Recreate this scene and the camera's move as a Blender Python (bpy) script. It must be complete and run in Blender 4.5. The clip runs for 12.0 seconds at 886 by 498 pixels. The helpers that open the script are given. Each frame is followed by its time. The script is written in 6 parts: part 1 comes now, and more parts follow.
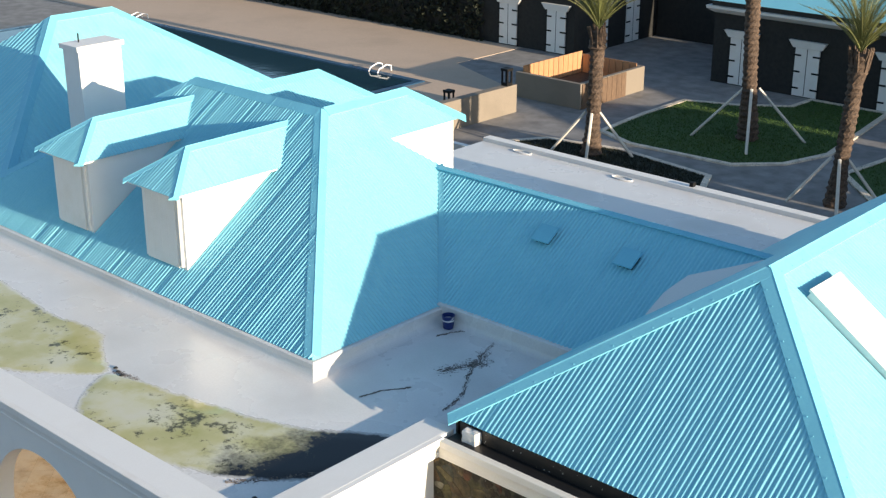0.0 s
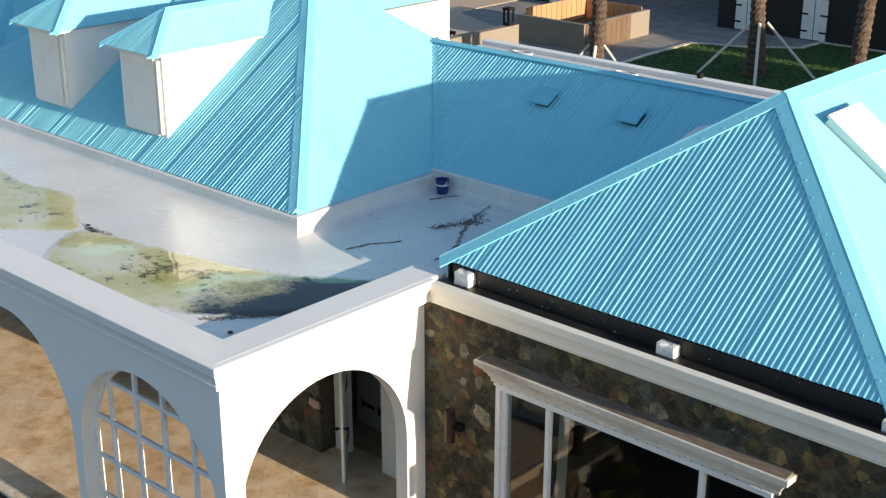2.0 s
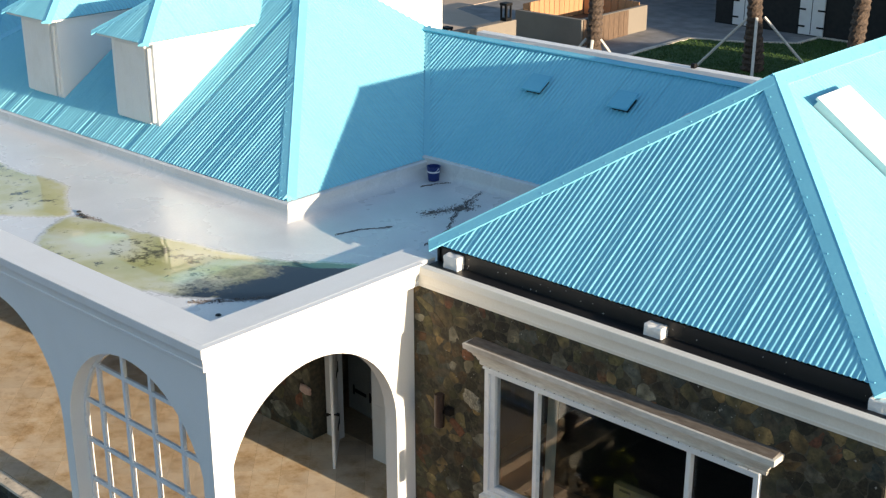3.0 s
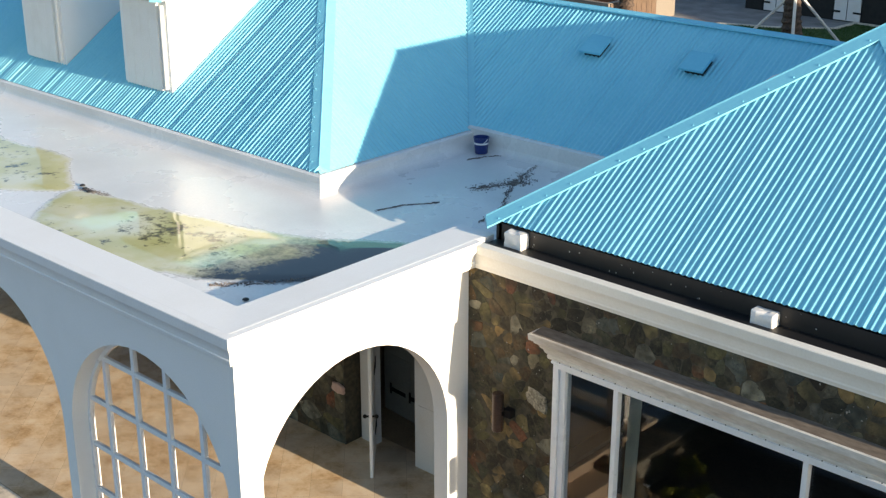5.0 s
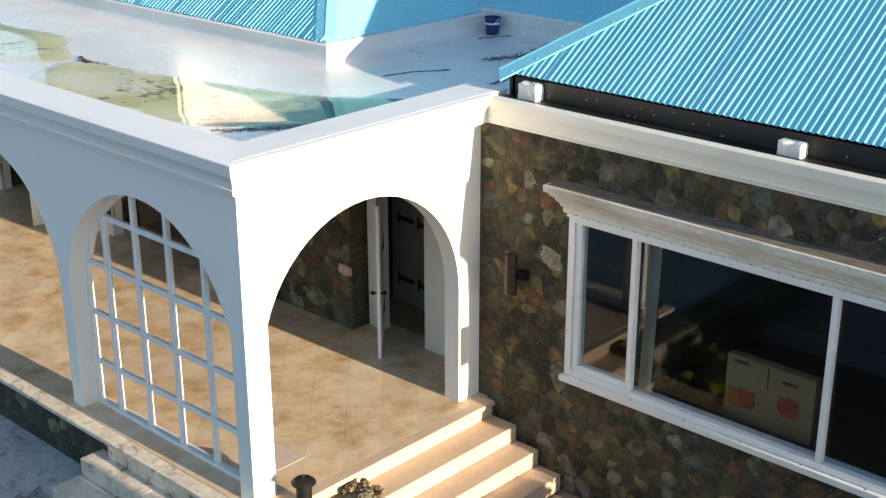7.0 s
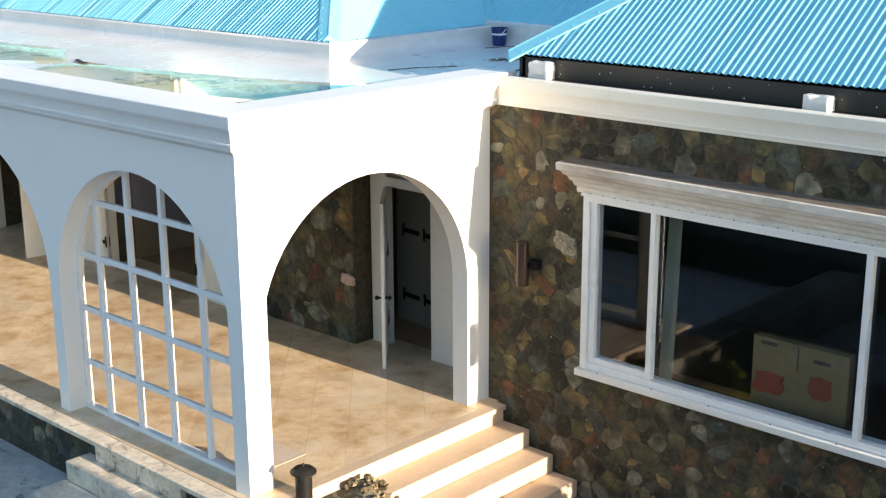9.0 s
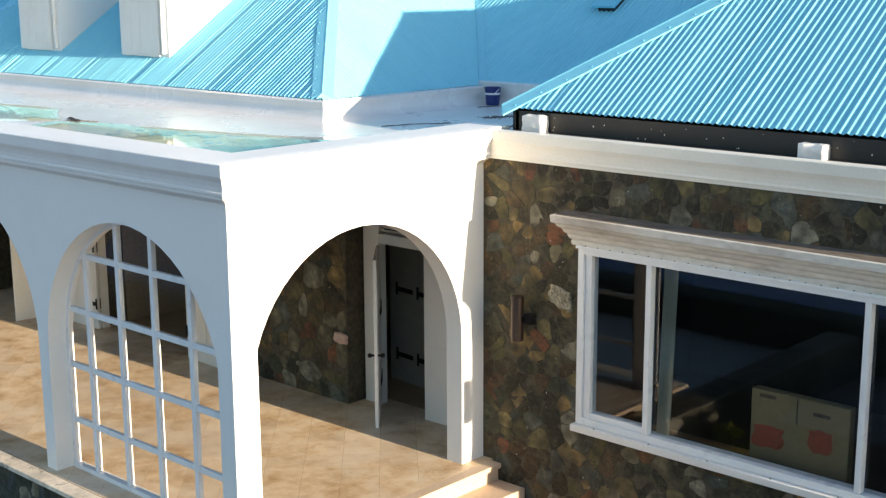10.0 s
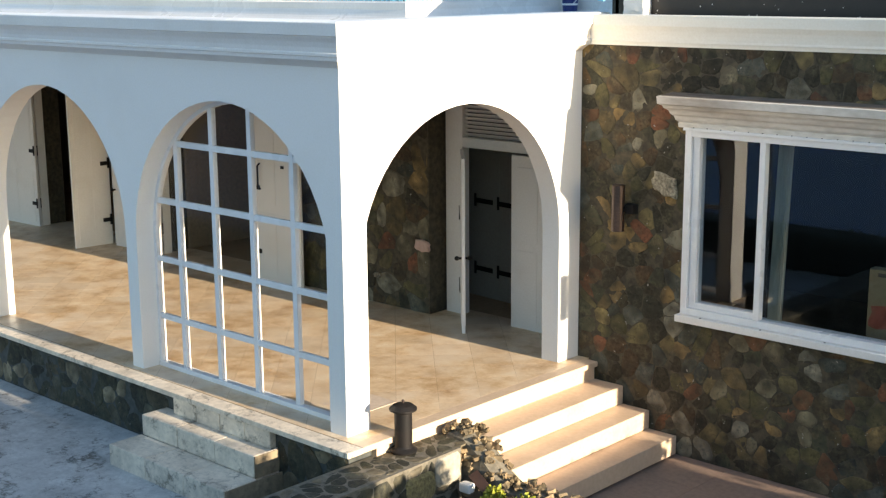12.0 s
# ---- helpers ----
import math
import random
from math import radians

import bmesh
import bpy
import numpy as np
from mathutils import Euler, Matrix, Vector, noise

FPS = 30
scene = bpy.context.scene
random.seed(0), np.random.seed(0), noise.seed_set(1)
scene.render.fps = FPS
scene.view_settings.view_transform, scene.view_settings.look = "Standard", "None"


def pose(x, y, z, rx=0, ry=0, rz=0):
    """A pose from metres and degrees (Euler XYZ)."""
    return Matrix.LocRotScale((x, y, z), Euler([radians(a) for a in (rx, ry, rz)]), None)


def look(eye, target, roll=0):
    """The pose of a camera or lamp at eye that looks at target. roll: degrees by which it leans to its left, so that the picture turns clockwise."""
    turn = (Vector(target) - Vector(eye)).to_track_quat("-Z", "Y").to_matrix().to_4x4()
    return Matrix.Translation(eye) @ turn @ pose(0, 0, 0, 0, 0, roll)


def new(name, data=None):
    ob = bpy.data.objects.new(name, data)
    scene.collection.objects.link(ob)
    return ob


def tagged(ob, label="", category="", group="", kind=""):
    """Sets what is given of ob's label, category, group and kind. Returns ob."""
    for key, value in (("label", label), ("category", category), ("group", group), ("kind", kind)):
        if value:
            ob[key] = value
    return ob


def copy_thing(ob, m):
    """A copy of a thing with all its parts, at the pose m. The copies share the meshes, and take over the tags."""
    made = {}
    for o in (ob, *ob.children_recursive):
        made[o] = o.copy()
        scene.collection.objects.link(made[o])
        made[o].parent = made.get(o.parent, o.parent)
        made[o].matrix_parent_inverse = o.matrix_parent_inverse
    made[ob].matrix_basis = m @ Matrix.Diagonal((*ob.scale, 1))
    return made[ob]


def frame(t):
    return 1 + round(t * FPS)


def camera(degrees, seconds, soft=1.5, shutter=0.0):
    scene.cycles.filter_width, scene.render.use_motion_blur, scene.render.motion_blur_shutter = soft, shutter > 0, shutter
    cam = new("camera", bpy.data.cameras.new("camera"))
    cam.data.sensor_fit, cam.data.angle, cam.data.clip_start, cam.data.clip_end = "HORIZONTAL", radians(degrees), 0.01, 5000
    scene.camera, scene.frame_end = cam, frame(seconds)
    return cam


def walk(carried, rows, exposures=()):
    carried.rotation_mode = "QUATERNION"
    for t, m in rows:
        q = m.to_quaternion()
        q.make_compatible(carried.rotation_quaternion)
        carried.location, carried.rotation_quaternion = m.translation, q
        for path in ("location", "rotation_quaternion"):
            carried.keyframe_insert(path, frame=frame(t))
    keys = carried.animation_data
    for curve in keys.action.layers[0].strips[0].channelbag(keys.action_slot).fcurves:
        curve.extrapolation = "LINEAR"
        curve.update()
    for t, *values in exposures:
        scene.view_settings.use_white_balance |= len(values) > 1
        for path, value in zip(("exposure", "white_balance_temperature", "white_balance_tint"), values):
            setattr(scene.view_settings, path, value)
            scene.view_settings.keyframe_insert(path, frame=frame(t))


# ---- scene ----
cam = camera(38.0, 12.0, soft=1.3)
PATH = [
    (0, (10.69, -8.142, 12.562), (9.431, -6.759, 11.852), 0.1),
    (0.5, (10.57, -7.906, 12.471), (9.309, -6.525, 11.762), 0.0),
    (1, (10.572, -7.851, 11.61), (9.31, -6.469, 10.904), -0.0),
    (1.5, (10.54, -7.805, 10.324), (9.276, -6.425, 9.619), -0.1),
    (2, (10.61, -7.779, 10.03), (9.345, -6.401, 9.322), -0.0),
    (2.5, (10.7, -7.723, 10.027), (9.435, -6.345, 9.318), 0.0),
    (3, (10.781, -7.719, 9.814), (9.514, -6.343, 9.108), -0.1),
    (3.2, (10.74, -7.69, 9.463), (9.473, -6.313, 8.757), -0.1),
    (4.8, (9.015, -6.68, 8.816), (7.744, -5.306, 8.111), 0.0),
    (5, (8.92, -6.67, 8.738), (7.649, -5.295, 8.034), 0.0),
    (5.5, (8.799, -6.663, 7.907), (7.528, -5.287, 7.206), 0.1),
    (6, (8.78, -6.661, 7.626), (7.506, -5.289, 6.923), 0.1),
    (6.5, (8.8, -6.714, 7.62), (7.527, -5.342, 6.915), 0.1),
    (7, (8.892, -6.742, 7.081), (7.617, -5.374, 6.373), -0.1),
    (7.2, (8.93, -6.62, 6.673), (7.646, -5.26, 5.964), -0.2),
    (8.8, (8.695, -6.719, 5.511), (7.399, -5.321, 4.903), -0.2),
    (9, (8.716, -6.665, 5.504), (7.4, -5.255, 4.976), -0.3),
    (9.5, (8.708, -6.68, 5.533), (7.372, -5.246, 5.133), -0.3),
    (10, (8.671, -6.623, 5.235), (7.343, -5.184, 4.824), -0.3),
    (10.5, (8.714, -6.54, 4.264), (7.385, -5.103, 3.852), -0.4),
    (11, (8.744, -6.511, 4.006), (7.414, -5.075, 3.592), -0.5),
    (11.5, (8.477, -6.751, 4.011), (7.146, -5.316, 3.6), -0.6),
    (12, (7.873, -7.223, 4.05), (6.543, -5.787, 3.64), -0.4),
]
walk(cam, [(t, look(eye, target, roll)) for t, eye, target, roll in PATH], exposures=[(0.0, 0.98), (3.0, 1.01), (5.0, 1.22), (7.0, 1.30), (8.8, 1.62), (9.7, 1.50), (10.6, 1.36), (12.0, 1.55)])

# ---- world, sun and exposure ----
SUN = Vector((-1.0, -0.026, -0.18)).normalized()
world = bpy.data.worlds.new("sky")
scene.world = world
world.use_nodes = True
wn = world.node_tree.nodes
sky = wn.new("ShaderNodeTexSky")
sky.sky_type, sky.sun_disc = "NISHITA", False
sky.sun_elevation, sky.sun_rotation = radians(10.5), radians(90)
sky.dust_density, sky.ozone_density = 0.6, 2.0
world.node_tree.links.new(sky.outputs[0], wn["Background"].inputs[0])
wn["Background"].inputs[1].default_value = 0.122
sun_data = bpy.data.lights.new("sun", "SUN")
sun_data.energy, sun_data.angle, sun_data.color = 5.0, radians(0.5), (1.0, 0.84, 0.64)
sun = new("sun", sun_data)
sun.matrix_world = Matrix.Translation((30, 0, 30)) @ SUN.to_track_quat("-Z", "Y").to_matrix().to_4x4()


# ---- materials ----
def mat(name, rough=0.6, metal=0.0, spec=0.5):
    m = bpy.data.materials.new(name)
    m.use_nodes = True
    b = m.node_tree.nodes["Principled BSDF"]
    b.inputs["Roughness"].default_value, b.inputs["Metallic"].default_value = rough, metal
    b.inputs["Specular IOR Level"].default_value = spec
    return m, m.node_tree.nodes, m.node_tree.links, b


def rgb(c):
    return (c[0], c[1], c[2], 1.0)


def coords(nd, lk, scale=(1, 1, 1), use="Object"):
    tc, mp = nd.new("ShaderNodeTexCoord"), nd.new("ShaderNodeMapping")
    mp.inputs["Scale"].default_value = scale
    lk.new(tc.outputs[use], mp.inputs[0])
    return mp.outputs[0]


def noise_of(nd, lk, vec, scale, detail=4.0, rough=0.55):
    n = nd.new("ShaderNodeTexNoise")
    n.inputs["Scale"].default_value, n.inputs["Detail"].default_value, n.inputs["Roughness"].default_value = scale, detail, rough
    lk.new(vec, n.inputs["Vector"])
    return n.outputs["Fac"]


def ramp(nd, lk, fac, stops):
    r = nd.new("ShaderNodeValToRGB")
    el = r.color_ramp.elements
    while len(el) < len(stops):
        el.new(0.5)
    for e, (p, c) in zip(el, stops):
        e.position, e.color = p, rgb(c)
    lk.new(fac, r.inputs[0])
    return r.outputs[0]


def mixed(nd, lk, fac, a, b, kind="MIX"):
    x = nd.new("ShaderNodeMix")
    x.data_type, x.blend_type = "RGBA", kind
    for sock, v in ((x.inputs[0], fac), (x.inputs[6], a), (x.inputs[7], b)):
        if isinstance(v, (int, float)):
            sock.default_value = v
        elif isinstance(v, tuple):
            sock.default_value = rgb(v)
        else:
            lk.new(v, sock)
    return x.outputs[2]


def bump(nd, lk, b, height, strength=0.3, dist=0.01):
    n = nd.new("ShaderNodeBump")
    n.inputs["Strength"].default_value, n.inputs["Distance"].default_value = strength, dist
    lk.new(height, n.inputs["Height"])
    lk.new(n.outputs[0], b.inputs["Normal"])


def two_scale(name, light, dark, stain, rough=0.6, fine=40.0, broad=1.3, amount=0.5, relief=0.25, metal=0.0, spec=0.5, depth=0.006, scale=(1, 1, 1)):
    """Grain at a fine scale over patches at a broad one, with a darker stain here and there."""
    m, nd, lk, b = mat(name, rough, metal, spec)
    v = coords(nd, lk, scale)
    f, g = noise_of(nd, lk, v, fine, 6), noise_of(nd, lk, v, broad, 5)
    base = ramp(nd, lk, f, ((0.3, dark), (0.7, light)))
    mask = ramp(nd, lk, g, ((0.5, (0, 0, 0)), (0.75, (amount, amount, amount))))
    lk.new(mixed(nd, lk, mask, base, stain), b.inputs["Base Color"])
    r = nd.new("ShaderNodeMapRange")
    r.inputs["To Min"].default_value, r.inputs["To Max"].default_value = max(0.02, rough - 0.12), min(1.0, rough + 0.12)
    lk.new(g, r.inputs["Value"])
    lk.new(r.outputs[0], b.inputs["Roughness"])
    bump(nd, lk, b, f, relief, depth)
    return m


WHITE = two_scale("white_wall_paint", (0.80, 0.79, 0.77), (0.76, 0.75, 0.72), (0.66, 0.64, 0.6), 0.55, 60, 0.9, 0.35, 0.15)
TRIM = two_scale("white_trim_paint", (0.80, 0.78, 0.75), (0.74, 0.72, 0.68), (0.58, 0.53, 0.46), 0.4, 50, 2.0, 0.3, 0.1)
ALU = two_scale("white_frame_coat", (0.80, 0.80, 0.80), (0.77, 0.77, 0.77), (0.6, 0.58, 0.55), 0.3, 90, 4.0, 0.3, 0.05)
CREAM = two_scale("cream_white_paint", (0.82, 0.78, 0.69), (0.77, 0.72, 0.62), (0.62, 0.56, 0.46), 0.45, 45, 1.6, 0.35, 0.12)
DECK = two_scale("white_roof_coating", (0.74, 0.73, 0.71), (0.68, 0.67, 0.65), (0.52, 0.51, 0.48), 0.28, 30, 0.6, 0.55, 0.15)
BLUE = two_scale("turquoise_roof_paint", (0.265, 0.635, 0.745), (0.225, 0.60, 0.71), (0.16, 0.52, 0.65), 0.42, 25, 0.7, 0.5, 0.1)
CAP = two_scale("turquoise_cap_paint", (0.20, 0.56, 0.70), (0.17, 0.52, 0.67), (0.14, 0.45, 0.60), 0.45, 25, 1.5, 0.5, 0.1)
BLACK = two_scale("black_painted_timber", (0.012, 0.011, 0.011), (0.008, 0.008, 0.008), (0.03, 0.028, 0.026), 0.5, 30, 2.0, 0.5, 0.2)
IRON = two_scale("black_iron", (0.012, 0.011, 0.011), (0.008, 0.008, 0.008), (0.02, 0.013, 0.011), 0.55, 60, 6.0, 0.4, 0.2, spec=0.2)
MORTAR = two_scale("stone_mortar", (0.092, 0.074, 0.045), (0.034, 0.029, 0.019), (0.026, 0.023, 0.016), 0.9, 16, 3.5, 0.6, 0.5, depth=0.01)
GREYMORTAR = two_scale("grey_lime_mortar", (0.19, 0.17, 0.13), (0.10, 0.09, 0.068), (0.06, 0.055, 0.042), 0.9, 20, 3.0, 0.6, 0.6, depth=0.01)
PLINTH = two_scale("blue_grey_plinth_mortar", (0.075, 0.082, 0.075), (0.034, 0.038, 0.036), (0.022, 0.025, 0.024), 0.85, 14, 2.5, 0.6, 0.5, depth=0.01)
BEIGE = two_scale("beige_render", (0.24, 0.20, 0.155), (0.19, 0.16, 0.125), (0.13, 0.11, 0.085), 0.8, 30, 0.6, 0.5, 0.2)
PAVE = two_scale("pale_courtyard_paving", (0.30, 0.285, 0.27), (0.17, 0.16, 0.15), (0.12, 0.115, 0.11), 0.7, 1.6, 0.25, 0.5, 0.15)
POOLDECK = two_scale("sand_pool_deck", (0.55, 0.42, 0.31), (0.47, 0.36, 0.27), (0.36, 0.28, 0.21), 0.8, 14, 0.3, 0.5, 0.25)
# far walls: their shade is put into this near-black stone colour
SHADEWALL = two_scale("far_stone_shade_dark", (0.02, 0.02, 0.018), (0.01, 0.01, 0.01), (0.035, 0.032, 0.026), 0.85, 6, 1.0, 0.6, 0.5)
TANSTONE = two_scale("tan_limestone_step", (0.60, 0.46, 0.33), (0.52, 0.39, 0.27), (0.42, 0.30, 0.2), 0.55, 22, 2.0, 0.5, 0.2)
LEAFSOIL = two_scale("dark_bed_soil", (0.05, 0.035, 0.025), (0.025, 0.018, 0.013), (0.09, 0.07, 0.05), 0.95, 20, 2.0, 0.5, 0.8, depth=0.03)
# near-black so that the room's shade sits in the wall colour
ROOMWALL = two_scale("room_wall_shade_dark", (0.055, 0.05, 0.047), (0.045, 0.041, 0.038), (0.03, 0.028, 0.026), 0.9, 20, 1.0, 0.4, 0.1)
HALLWALL = two_scale("brown_hall_wall", (0.30, 0.225, 0.15), (0.22, 0.165, 0.11), (0.12, 0.09, 0.065), 0.85, 20, 1.2, 0.4, 0.2)
CARD = two_scale("brown_cardboard", (0.24, 0.175, 0.085), (0.20, 0.145, 0.07), (0.14, 0.10, 0.05), 0.85, 30, 2.0, 0.4, 0.1)
RED = two_scale("red_print", (0.30, 0.06, 0.025), (0.24, 0.05, 0.022), (0.18, 0.10, 0.05), 0.7, 40, 5.0, 0.4, 0.05)
NAVY = two_scale("navy_plastic", (0.01, 0.03, 0.16), (0.008, 0.022, 0.12), (0.02, 0.04, 0.12), 0.35, 40, 6.0, 0.4, 0.05)
COPPER = two_scale("bronze_lamp_metal", (0.11, 0.08, 0.068), (0.08, 0.058, 0.05), (0.05, 0.036, 0.03), 0.38, 60, 6.0, 0.4, 0.1, metal=0.8)
TERRACE = two_scale("brown_terrace_floor", (0.30, 0.21, 0.16), (0.23, 0.16, 0.12), (0.16, 0.11, 0.085), 0.7, 18, 1.0, 0.5, 0.2)
HEDGE = two_scale("dark_hedge_leaf", (0.018, 0.024, 0.010), (0.008, 0.012, 0.005), (0.028, 0.030, 0.014), 0.8, 9, 0.8, 0.5, 0.6, depth=0.05)
GRASS = two_scale("lawn_grass", (0.045, 0.10, 0.014), (0.028, 0.064, 0.009), (0.075, 0.105, 0.018), 0.85, 25, 0.4, 0.4, 0.6, depth=0.03)
TRUNK = two_scale("palm_bark", (0.115, 0.075, 0.05), (0.028, 0.019, 0.014), (0.17, 0.115, 0.08), 0.9, 14, 3.0, 0.5, 0.7, depth=0.03)
FROND = two_scale("palm_leaf", (0.17, 0.18, 0.06), (0.10, 0.115, 0.035), (0.26, 0.22, 0.09), 0.6, 20, 2.0, 0.5, 0.1)
BUSH = two_scale("yellow_green_leaf", (0.34, 0.34, 0.03), (0.22, 0.24, 0.02), (0.42, 0.36, 0.045), 0.6, 20, 3.0, 0.5, 0.1)
TIMBER = two_scale("pale_timber_prop", (0.66, 0.62, 0.55), (0.58, 0.54, 0.47), (0.45, 0.4, 0.33), 0.7, 30, 3.0, 0.4, 0.2)
PLANKS = two_scale("warm_planter_board", (0.50, 0.26, 0.12), (0.40, 0.2, 0.09), (0.28, 0.14, 0.07), 0.7, 18, 1.2, 0.5, 0.2, scale=(1, 1, 0.2))
DARKBOARD = two_scale("dark_weathered_board", (0.16, 0.10, 0.06), (0.10, 0.062, 0.038), (0.06, 0.04, 0.028), 0.8, 18, 1.2, 0.5, 0.2, scale=(1, 1, 0.2))
POOLTILE = two_scale("blue_pool_tile", (0.03, 0.09, 0.16), (0.02, 0.06, 0.12), (0.015, 0.04, 0.08), 0.3, 12, 1.0, 0.4, 0.1)
# inner door's white paint, greyed to hold the shade of the unlit hall
SHADEDDOOR = two_scale("door_paint_shade_grey", (0.31, 0.30, 0.27), (0.26, 0.25, 0.225), (0.22, 0.21, 0.185), 0.6, 30, 2.0, 0.5, 0.15)
# assumed dark boards for the unseen ceiling, to dim the veranda below
DARKCEILING = two_scale("light_cutting_dark_ceiling", (0.075, 0.05, 0.034), (0.05, 0.033, 0.022), (0.03, 0.02, 0.014), 0.6, 14, 1.2, 0.5, 0.2, scale=(1, 0.15, 1))
DIRTYTRIM = two_scale("weathered_cornice_paint", (0.72, 0.68, 0.61), (0.56, 0.52, 0.45), (0.24, 0.19, 0.145), 0.6, 26, 2.6, 0.75, 0.3, scale=(0.35, 1, 1))
CURTAIN = two_scale("cream_curtain", (0.82, 0.76, 0.56), (0.74, 0.68, 0.5), (0.6, 0.55, 0.4), 0.9, 40, 2.0, 0.3, 0.1)


def floor_tile():
    m, nd, lk, b = mat("tan_travertine_tile", 0.42)
    tc = nd.new("ShaderNodeNewGeometry")
    oi = nd.new("ShaderNodeObjectInfo")
    f = noise_of(nd, lk, tc.outputs["Position"], 2.6, 10, 0.72)
    h = noise_of(nd, lk, tc.outputs["Position"], 0.9, 7, 0.62)
    w = noise_of(nd, lk, tc.outputs["Position"], 1.7, 8, 0.7)
    g = noise_of(nd, lk, tc.outputs["Position"], 30, 4)
    c = ramp(nd, lk, f, ((0.33, (0.40, 0.24, 0.115)), (0.43, (0.56, 0.385, 0.215)), (0.53, (0.68, 0.51, 0.325)), (0.66, (0.74, 0.61, 0.44))))
    c = mixed(nd, lk, ramp(nd, lk, h, ((0.47, (0, 0, 0)), (0.60, (0.65, 0.65, 0.65)))), c, (0.70, 0.585, 0.45))
    # brown scuffs and dried mud
    c = mixed(nd, lk, ramp(nd, lk, w, ((0.55, (0, 0, 0)), (0.66, (0.4, 0.4, 0.4)))), c, (0.40, 0.25, 0.115))
    hsv = nd.new("ShaderNodeHueSaturation")
    mr = nd.new("ShaderNodeMapRange")
    mr.inputs["To Min"].default_value, mr.inputs["To Max"].default_value = 0.92, 1.06
    lk.new(oi.outputs["Random"], mr.inputs["Value"])
    lk.new(mr.outputs[0], hsv.inputs["Value"])
    lk.new(c, hsv.inputs["Color"])
    lk.new(hsv.outputs[0], b.inputs["Base Color"])
    bump(nd, lk, b, g, 0.1, 0.003)
    return m


def stone_mat(name, island=False, hues=None):
    """Rubble stone: each stone has its own hue, with mottling, weathering that runs on over the joints, and quartz chips."""
    m, nd, lk, b = mat(name, 0.8, 0.0, 0.3)
    oi = nd.new("ShaderNodeNewGeometry" if island else "ShaderNodeObjectInfo")
    rnd = oi.outputs["Random Per Island" if island else "Random"]
    v = coords(nd, lk)
    dark, olive, brown, ochre, red, pale = (0.024, 0.022, 0.014), (0.068, 0.062, 0.029), (0.060, 0.039, 0.021), (0.165, 0.115, 0.052), (0.105, 0.052, 0.028), (0.165, 0.155, 0.12)
    hue = hues or [dark, olive, (0.036, 0.031, 0.018), brown, (0.045, 0.047, 0.030), ochre, (0.028, 0.025, 0.016), (0.095, 0.083, 0.041), dark, red, (0.058, 0.058, 0.037), (0.042, 0.032, 0.019), (0.135, 0.098, 0.045), (0.030, 0.030, 0.020), olive, (0.125, 0.112, 0.075), brown, (0.034, 0.029, 0.018), (0.13, 0.055, 0.03), (0.062, 0.066, 0.055), pale, (0.04, 0.046, 0.042), (0.07, 0.076, 0.066), (0.13, 0.105, 0.05), (0.026, 0.024, 0.016), (0.078, 0.060, 0.030), (0.165, 0.112, 0.048)]
    c = ramp(nd, lk, rnd, [(i / len(hue), tuple(1.42 * q for q in h)) for i, h in enumerate(hue)])
    c.node.color_ramp.interpolation = "CONSTANT"
    f, g = noise_of(nd, lk, v, 22, 8, 0.72), noise_of(nd, lk, v, 8, 7, 0.68)
    chip, big = noise_of(nd, lk, v, 21, 3, 0.5), noise_of(nd, lk, v, 1.3, 4, 0.6)
    c = mixed(nd, lk, 1.0, c, ramp(nd, lk, f, ((0.3, (0.35, 0.36, 0.36)), (0.5, (0.9, 0.9, 0.88)), (0.7, (1.9, 1.8, 1.6)))), "MULTIPLY")
    # weathering and mortar wash
    tone = ramp(nd, lk, g, ((0.32, (0.012, 0.013, 0.010)), (0.46, (0.030, 0.029, 0.020)), (0.56, (0.056, 0.049, 0.030)), (0.69, (0.12, 0.105, 0.066))))
    wash = noise_of(nd, lk, v, 5.5, 8, 0.75)
    c = mixed(nd, lk, ramp(nd, lk, wash, ((0.44, (0.0, 0.0, 0.0)), (0.57, (0.8, 0.8, 0.8)))), c, tone)
    c = mixed(nd, lk, 1.0, c, ramp(nd, lk, big, ((0.36, (0.55, 0.55, 0.57)), (0.62, (1.3, 1.25, 1.15)))), "MULTIPLY")
    c = mixed(nd, lk, ramp(nd, lk, chip, ((0.72, (0, 0, 0)), (0.75, (0.8, 0.8, 0.8)))), c, (0.34, 0.32, 0.28))
    lk.new(c, b.inputs["Base Color"])
    bump(nd, lk, b, f, 0.6, 0.015)
    return m


